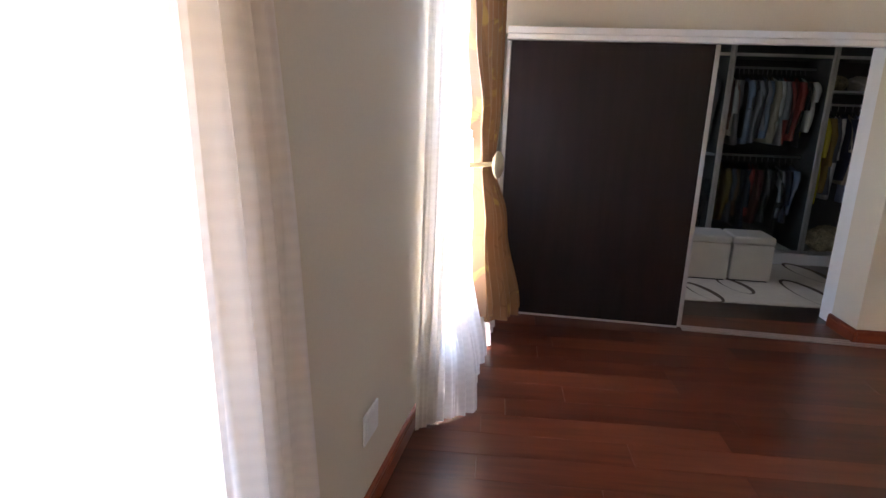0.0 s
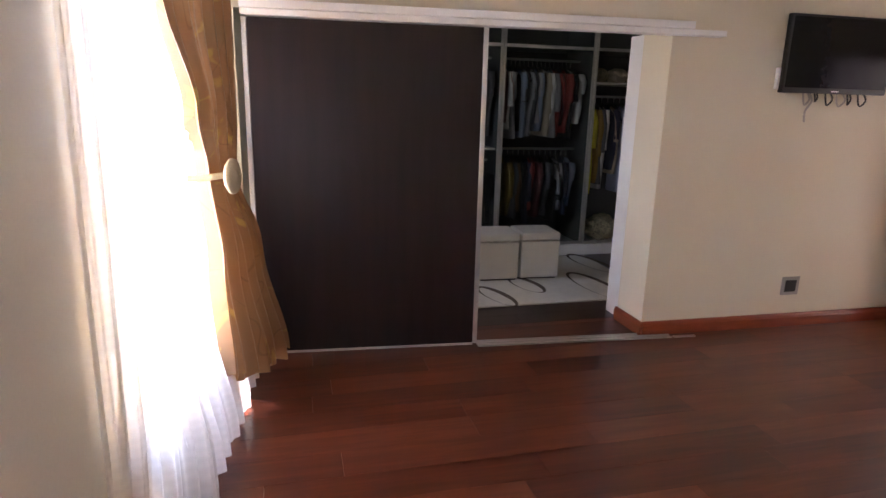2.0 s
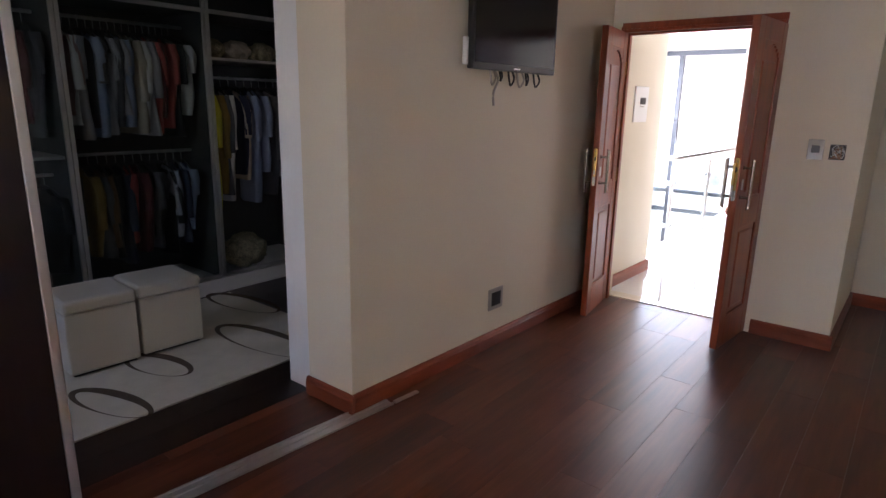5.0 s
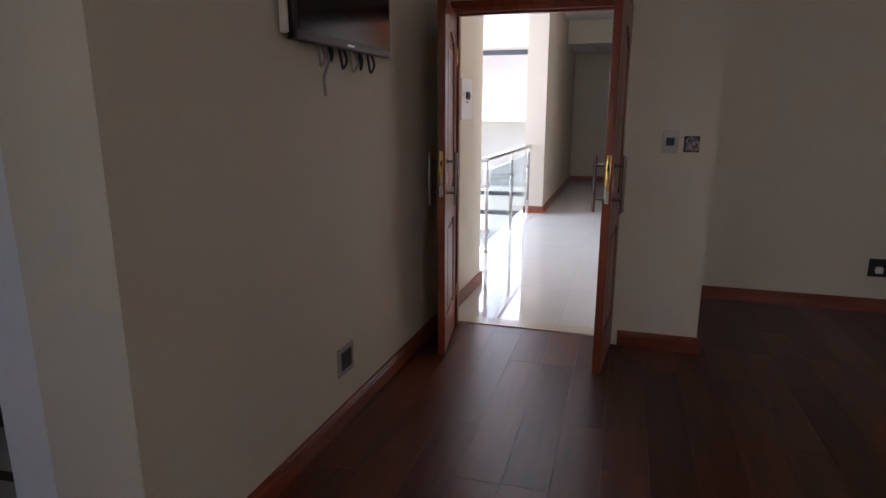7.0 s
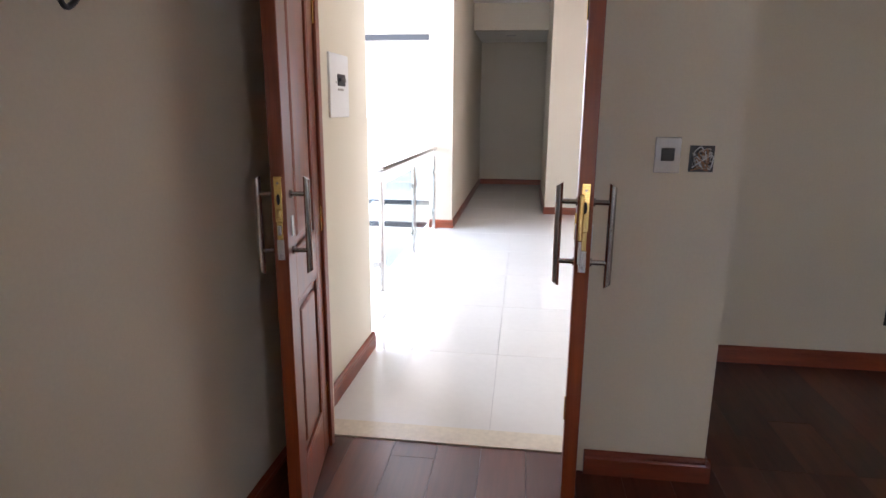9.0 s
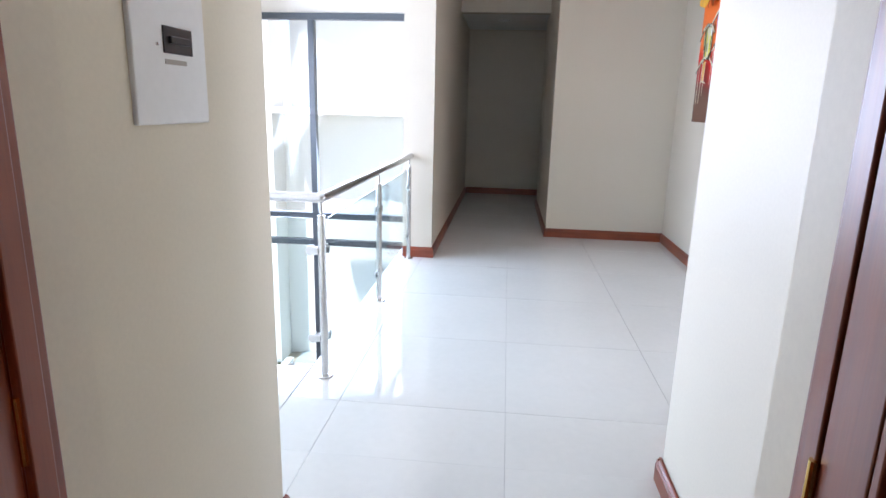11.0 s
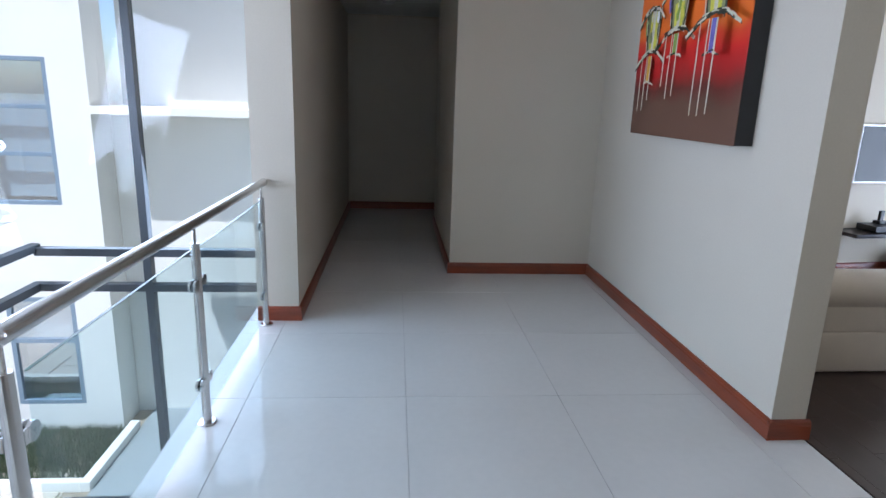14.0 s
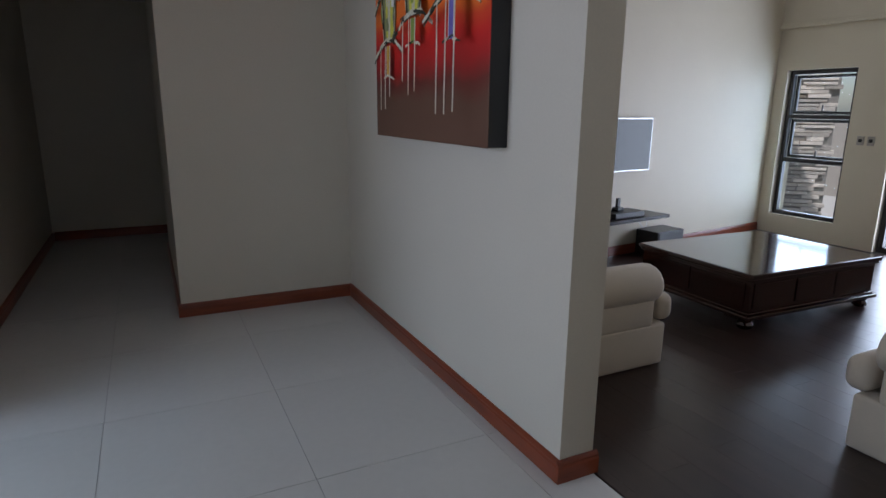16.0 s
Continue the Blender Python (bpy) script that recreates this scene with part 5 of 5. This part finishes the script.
def soft(bm, a, b, r, puff=0.02, seg=5):
    """A padded block with generously rounded edges and a slight swell."""
    before = set(bm.verts)
    vs = [bm.verts.new((x, y, z)) for x in (a[0], b[0]) for y in (a[1], b[1]) for z in (a[2], b[2])]
    fs = [bm.faces.new([vs[i] for i in f]) for f in ((0, 1, 3, 2), (4, 6, 7, 5), (0, 4, 5, 1), (2, 3, 7, 6), (0, 2, 6, 4), (1, 5, 7, 3))]
    bmesh.ops.recalc_face_normals(bm, faces=fs)
    es = list({e for f in fs for e in f.edges})
    bmesh.ops.bevel(bm, geom=es, offset=r, segments=seg, profile=0.5, affect="EDGES")
    c, h = (Vector(a) + Vector(b)) / 2, (Vector(b) - Vector(a)) / 2
    for v in bm.verts:
        if v not in before:
            q = v.co - c
            n = noise.noise(v.co * 4)
            v.co += Vector([math.copysign(puff, q[i]) * max(0, 1 - abs(q[(i + 1) % 3] / h[(i + 1) % 3]) ** 2) * max(0, 1 - abs(q[(i + 2) % 3] / h[(i + 2) % 3]) ** 2) for i in range(3)])
            v.co += Vector((1, 1, 1)) * 0.006 * n


def sofa(at, rz, length, label):
    """A sofa with rolled arms and a skirted base; its seat looks along its own -y."""
    s = thing("sofa", label, "sofa", "sofas of the lounge", at=at, rz=rz)
    d = 0.95
    bm = bmesh.new()
    soft(bm, (0.04, -0.07, 0.0), (length - 0.04, d - 0.04, 0.27), 0.02, 0.01, 3)
    part("skirted_base", bm, M["sofa"], s, "", True)
    for x0 in (0.0, length - 0.26):
        bm = bmesh.new()
        soft(bm, (x0 + 0.04, 0.03, 0.25), (x0 + 0.22, d - 0.08, 0.46), 0.03, 0.01, 4)
        prof = []
        for i in range(16):
            a = 2 * math.pi * i / 16
            prof.append((x0 + 0.13 + 0.135 * math.cos(a), 0.51 + 0.12 * math.sin(a)))
        ys = (0.0, 0.012, 0.04, d - 0.1, d - 0.06)
        ks = (0.72, 0.93, 1.0, 1.0, 0.85)
        rings = [[bm.verts.new((x0 + 0.13 + (px - x0 - 0.13) * k, y, 0.51 + (pz - 0.51) * k)) for px, pz in prof] for y, k in zip(ys, ks)]
        for ra, rb in zip(rings, rings[1:]):
            for i in range(16):
                bm.faces.new((ra[i], ra[(i + 1) % 16], rb[(i + 1) % 16], rb[i]))
        bm.faces.new(rings[0])
        bm.faces.new(list(reversed(rings[-1])))
        bmesh.ops.recalc_face_normals(bm, faces=bm.faces)
        part("rolled_arm", bm, M["sofa"], s, "", True)
    n = max(1, round((length - 0.5) / 0.7))
    for i in range(n):
        a0 = 0.25 + (length - 0.5) * i / n
        a1 = 0.25 + (length - 0.5) * (i + 1) / n
        bm = bmesh.new()
        soft(bm, (a0 + 0.005, -0.13, 0.275), (a1 - 0.005, d - 0.25, 0.44), 0.05, 0.02)
        if i == 0:                       # the outer cushions wrap round the front of the arms
            soft(bm, (0.05, -0.13, 0.28), (a0 + 0.06, -0.012, 0.435), 0.045, 0.015)
        if i == n - 1:
            soft(bm, (a1 - 0.06, -0.13, 0.28), (length - 0.05, -0.012, 0.435), 0.045, 0.015)
        part("seat_cushion", bm, M["sofa"], s, "", True)
        bm = bmesh.new()
        soft(bm, (a0 + 0.005, d - 0.38, 0.42), (a1 - 0.005, d - 0.14, 0.85), 0.08, 0.03)
        part("back_cushion", bm, M["sofa"], s, "", True)
    bm = bmesh.new()
    soft(bm, (0.1, d - 0.22, 0.2), (length - 0.1, d - 0.02, 0.82), 0.07, 0.01)
    part("backrest", bm, M["sofa"], s, "", True)
    return s


sofa((8.50, -0.10, 0), 0, 2.0, "beige cloth sofa with rolled arms near the coffee table")
sofa((7.42, -2.30, 0), 90, 2.1, "beige cloth sofa with rolled arms across from the television")

# television, shelf and loudspeaker on the slanting lounge wall
TVA = math.degrees(math.atan2(TV1[1] - 0.0, TV1[0] - 10.60))


def tv_wall(y):
    return 10.60 + (TV1[0] - 10.60) * (0.0 - y) / (0.0 - TV1[1])


t2 = thing("lounge_television", "flat television on the lounge wall reflecting the daylight", "television", at=(tv_wall(-1.80), -1.80, 0.90), rz=TVA)
part("cabinet", bx(((-0.45, -0.07, 0.0), (0.42, -0.03, 0.55)), bevel=0.006), M["alu"], t2, "silver bezel")
part("screen", bx(((-0.435, -0.073, 0.015), (0.405, -0.0695, 0.535))), M["screen"], t2)
part("bracket", bx(((-0.15, -0.03, 0.15), (0.15, 0.0, 0.4))), M["black"], t2)
shf = thing("wall_shelf", "dark floating wall shelf under the lounge television", "shelf", at=(tv_wall(-1.8), -1.8, 0.42), rz=TVA)
part("board", bx(((-0.55, -0.32, 0), (0.50, -0.002, 0.035)), bevel=0.004), M["wenge"], shf)
dec = thing("decoder", "black media box on the wall shelf", "media box", at=(tv_wall(-1.8) - 0.0, -1.8, 0.455), rz=TVA)
part("case", bx(((-0.28, -0.26, 0.004), (0.16, -0.04, 0.06)), bevel=0.005), M["black"], dec)
part("foot", bx(((-0.26, -0.24, 0), (0.14, -0.06, 0.004))), M["black"], dec)
ph = thing("cordless_phone", "black cordless phone in its charger on the shelf", "phone", at=(tv_wall(-1.95) - 0.15, -1.72, 0.515), rz=TVA)
part("charger", bx(((-0.05, -0.04, 0), (0.05, 0.04, 0.035)), bevel=0.01), M["black"], ph)
part("handset", bx(((-0.025, -0.014, 0.02), (0.025, 0.014, 0.13)), bevel=0.008), M["black"], ph)
sp = thing("subwoofer", "black box loudspeaker standing on the floor by the wall", "loudspeaker", at=(tv_wall(-2.35) - 0.02, -2.35, 0.0), rz=TVA)
part("case", bx(((-0.22, -0.30, 0.01), (0.22, -0.02, 0.27)), bevel=0.006), M["black"], sp)
part("foot", bx(((-0.20, -0.28, 0.0), (0.20, -0.04, 0.01))), M["black"], sp)
part("grille", bx(((-0.20, -0.306, 0.03), (0.20, -0.30, 0.25)), bevel=0.003), M["black"], sp)
cable("power_cable", [(tv_wall(-2.1) - 0.02, -2.1, 0.42), (tv_wall(-2.2) - 0.05, -2.2, 0.30), (tv_wall(-2.3) - 0.04, -2.28, 0.26), (tv_wall(-2.3) - 0.03, -2.32, 0.40), (tv_wall(-2.3) - 0.03, -2.25, 0.44)], 0.005, M["white"])
tagged(bpy.data.objects["power_cable"], "white cable looping below the wall shelf", "cable")
skirting((tv_wall(0.95), 0.95), (TV1[0], TV1[1] + 0.02), -1)
for x in (10.06, 9.95):
    socket((x, -4.60, 1.215), 180, 0.075, 0.10, M["socket_steel"], "small steel wall switch beside the lounge window", True)


# ---- pendant lamps in the void ----
def pendant(x, y, z):
    p = thing("pendant_lamp", "clear ribbed glass disc pendant lamp hanging in the stairwell", "pendant lamp", "pendant lamps of the stairwell", at=(x, y, z))
    bm = bmesh.new()
    lathe(bm, [(0.01, 0.055), (0.05, 0.052), (0.085, 0.035), (0.105, 0.010), (0.106, -0.006), (0.09, -0.026), (0.05, -0.036), (0.01, -0.038)], 24)
    part("shade", bm, M["lamp_glass"], p, "", True)
    bm = bmesh.new()
    tube(bm, (0, 0, 0.05), (0, 0, 0.085), 0.018, 12)
    part("cap", bm, M["steel"], p)
    bm = bmesh.new()
    tube(bm, (0, 0, 0.085), (0, 0, 3.3 - z), 0.002, 6)
    part("cord", bm, M["alu"], p)


M["lamp_glass"] = glass("ribbed_lamp_glass", (0.93, 0.95, 0.95), 0.15, 0.16)
for p in ((8.5, 5.37, -0.47), (8.5, 5.29, -0.03), (8.62, 5.05, 0.87), (8.5, 4.98, 1.25), (8.62, 5.08, 1.66)):
    pendant(*p)

# ---- outside: courtyard, wing, ground ----
ground = part("ground", bx(((-260, -260, -3.3), (260, 260, -2.93))), M["ground"])
tagged(ground, "sandy ground reaching to the horizon", "ground", kind="structure")
wall("wall_wing", (13.0, 16.0), (13.0, 6.6), -2.93, 8.0, 0.3, M["outside"], [(8.1, 8.95, 0.15, 1.9), (8.1, 8.95, -2.55, -1.05)], "sunlit white plastered wing with two windows")
window("window_8", (13.06, 7.05, 0.15), 90, 0.85, 1.75, M["wing_frame"], (0.62, 1.18), (), "grey-framed upper window of the opposite wing", 0.05, 0.06, "glass_sky")
window("window_9", (13.06, 7.05, -2.55), 90, 0.85, 1.5, M["wing_frame"], (0.9,), (), "grey-framed lower window of the opposite wing", 0.06, 0.06, "glass_sky")
wall("wall_wing_side", (13.302, 6.6), (13.497, 6.6), -2.93, 8.0, 0.3, M["outside"], (), "white plastered side of the wing")
slab("eave", (12.87, 3.91, 1.27), (13.9, 6.597, 1.36), M["outside"], "white flat eave along the courtyard wall", "roof")
wall("wall_wing_upper", (13.9, 6.597), (13.9, 3.91), 1.362, 3.6, 0.3, M["outside"], (), "shaded white plastered upper wall set back above the eave")
# slab above the view, added to keep the sun off the upper wall
slab("shade_slab", (12.93, 3.91, 3.6), (14.6, 6.597, 3.72), M["outside"], "unseen white slab added to shade the upper courtyard wall", "roof")
wall("wall_wing_back", (13.5, 6.597), (13.5, 3.91), -2.93, 1.268, 0.3, M["outside"], (), "plastered courtyard wall under an eave")
# pale sheets added behind the wing glass catch the sun and whiten its panes
for z0, z1 in ((0.25, 1.85), (-1.75, -1.1)):
    rb = part("pane_backing", bx(((13.17, 7.08, z0), (13.175, 7.87, z1)), ((13.165, 7.08, z0 - 0.02), (13.18, 7.87, z0)), bevel=0.001), M["white"])
    tagged(rb, "pale sheet added behind a wing window to whiten its panes", "blind", "blinds of the wing windows")
slab("wing_inside", (13.6, 6.9, -2.9), (14.0, 9.0, 3.0), M["wall_hall"], "pale room wall behind the wing windows", "wall")
for i in range(2):
    for j in range(6):
        pv = part("paver", bx(((10.72 + i * 0.44, 6.70 + j * 0.44, -2.914), (11.14 + i * 0.44, 7.12 + j * 0.44, -2.885)), bevel=0.006), M["paver"])
        tagged(pv, "cream concrete paver of the courtyard", "paver", "pavers of the courtyard")
slab("courtyard_floor", (11.42, 3.91, -2.95), (13.5, 6.38, -2.90), M["screed"], "smooth grey screed floor of the courtyard", "floor")
kb = part("planter_kerb", bx(((11.62, 6.385, -2.93), (12.995, 6.50, -2.80)), ((11.62, 6.50, -2.93), (11.72, 9.5, -2.80)), bevel=0.008), M["outside"])
tagged(kb, "white plastered kerb round the grass bed", "kerb")
bm = bmesh.new()
for k in range(14000):
    x, y = rng.uniform(11.74, 12.98), rng.uniform(6.52, 9.5)
    a, h = rng.uniform(0, 6.28), rng.uniform(0.05, 0.14)
    c, s = 0.006 * math.cos(a), 0.006 * math.sin(a)
    l = (rng.uniform(-.04, .04), rng.uniform(-.04, .04))
    bm.faces.new([bm.verts.new(v) for v in ((x - c, y - s, -2.93), (x + c, y + s, -2.93), (x + l[0], y + l[1], -2.93 + h))])
tagged(part("grass", bm, M["grass"]), "green grass bed in the courtyard", "grass", kind="stuff")
# bright slab added outside so the entrance glass looks lighter
slab("pavement", (3.0, 6.68, -2.95), (12.0, 16.0, -2.915), M["paver"], "pale slab added outside the entrance to brighten its door glass", "pavement")
mat = thing("door_mat", "cream mat in a stained timber frame on the entrance floor", "mat", at=(10.55, 5.35, -2.75))
part("mat_frame", bx(((0, 0, 0), (0.55, 0.05, 0.06)), ((0, 0.80, 0), (0.55, 0.85, 0.06)), ((0, 0.05, 0), (0.05, 0.80, 0.06)), ((0.50, 0.05, 0), (0.55, 0.80, 0.06)), bevel=0.005), M["terracotta"], mat)
part("mat_pad", bx(((0.05, 0.05, 0), (0.50, 0.80, 0.03)), bevel=0.004), M["rug"], mat)
cl = thing("ceiling_light", "small round white ceiling light in the corridor", "ceiling light", at=(12.9, 3.05, 2.65))
bm = bmesh.new()
lathe(bm, [(0.06, -0.018), (0.075, -0.012), (0.08, 0.0)], 24)
part("rim", bm, M["alu"], cl)
bm = bmesh.new()
lathe(bm, [(0.01, -0.024), (0.05, -0.022), (0.058, -0.0185)], 24)
part("diffuser", bm, M["white"], cl, "", True)

# stone-clad wall outside the lounge window
clad = wall("wall_stone", (12.0, -5.4), (11.28, -6.12), -2.93, 3.6, 0.4, M["grout"], (), "stacked slate stone cladding outside the lounge")
terrace = slab("terrace", (4.0, -9.0, -0.2), (13.5, -4.88, -0.03), M["paver"], "cream terrace slab outside the lounge", "terrace")
L = math.hypot(12.0 - 11.28, 6.12 - 5.4)
stones = [mesh_of("stone", bx(((0, -0.035 - 0.012 * i, 0), (w, 0.02, h)), bevel=0.006), M["stone"]) for i, (w, h) in enumerate(((0.34, 0.045), (0.22, 0.055), (0.42, 0.038), (0.28, 0.05)))]
sizes = ((0.34, 0.045), (0.22, 0.055), (0.42, 0.038), (0.28, 0.05))
z = 0.0
while z < 2.5:
    k0 = rng.randrange(4)
    s = rng.uniform(0, 0.05)
    hrow = 0.055
    while s < L - 0.12:
        k = rng.randrange(4)
        if s + sizes[k][0] > L:
            k = 1
        if s + sizes[k][0] <= L + 0.06:
            ob = new("stone", stones[k])
            ob.parent = clad
            ob.matrix_basis = pose(s, rng.uniform(-0.012, 0.004), z + rng.uniform(0, 0.004))
        s += sizes[k][0] + 0.006
    z += hrow + 0.004

# ---- floors: boards and tiles last ----
base = slab("floor", (-2.2, -2.9, -0.25), (6.0, 6.85, -0.014), M["grout"], "screed under the wooden floor", "floor")
PLW, PLL = 0.19, 1.22


def boards(parent, x0, x1, y0, y1, material, seed, skip=None):
    """Laminate boards laid along x in staggered rows, each one an object; boards may be cut at the ends."""
    r = random.Random(seed)
    meshes = {}
    y = y0
    while y < y1 - 0.02:
        yb = min(y + PLW, y1)
        s = x0 - r.uniform(0.1, PLL - 0.1)
        while s < x1 - 0.03:
            a, b = max(s, x0), min(s + PLL, x1)
            if b - a > 0.03 and not (skip and skip(a, b, y)):
                key = (round(b - a, 2), round(yb - y, 3))
                if key not in meshes:
                    meshes[key] = mesh_of("floor_board", bx(((0, 0, -0.013), (b - a - 0.0008, yb - y - 0.0008, 0)), bevel=0.0006), material)
                ob = new("floor_board", meshes[key])
                ob.parent = parent
                ob.matrix_basis = pose(a, y, 0)
            s += PLL
        y += PLW


boards(base, -1.75, 4.585, -2.6, 4.12, M["plank"], 5)
boards(base, 4.585, 5.70, -2.6, 2.02, M["plank"], 6)
boards(base, -0.86, 4.3, 4.12, 6.65, M["plank_dark"], 7)
lounge = slab("floor_lounge", (6.0, -4.7, -0.25), (11.5, 0.97, -0.014), M["grout"], "screed under the lounge floor", "floor")
boards(lounge, 6.03, 11.25, -4.6, 0.965, M["plank_dark"], 8)
slab("floor_passage", (4.71, 2.262, -0.28), (6.03, 3.97, -0.0035), M["joint"], "passage slab with grout joints", "floor")
hall = slab("floor_landing", (6.032, 0.975, -0.28), (14.0, 3.97, -0.0035), M["joint"], "landing slab with grout joints", "floor")
slab("floor_stair_head", (5.58, 3.97, -0.28), (6.85, 6.4, -0.0035), M["joint"], "landing slab with grout joints", "floor")
slab("floor_corridor_side", (12.7, 0.4, -0.28), (14.0, 0.975, 0.0), M["tile"], "polished cream tiles of the side passage", "floor")
xs = [4.72] + [5.60 + 0.896 * i for i in range(10)] + [14.0]
ys = [0.975, 1.235, 2.06, 2.885, 3.71, 3.965]
ys2 = [3.97, 4.54, 5.36, 6.18, 6.4]


def tiles(parent, xs, ys, keep):
    for xa, xb in zip(xs, xs[1:]):
        for ya, yb in zip(ys, ys[1:]):
            if keep((xa + xb) / 2, (ya + yb) / 2):
                ob = part("tile", bx(((0, 0, -0.012), (xb - xa - 0.0024, yb - ya - 0.0024, 0)), bevel=0.0008), M["tile"], parent)
                ob.matrix_basis = pose(xa, ya, 0)


tiles(hall, [6.035] + xs[2:], ys, lambda x, y: True)
tiles(bpy.data.objects["floor_passage"], [4.72, 5.60, 6.0375], [2.265, 2.885, 3.71, 3.965], lambda x, y: True)
tiles(bpy.data.objects["floor_stair_head"], [5.585, 6.496, 6.85], ys2, lambda x, y: True)
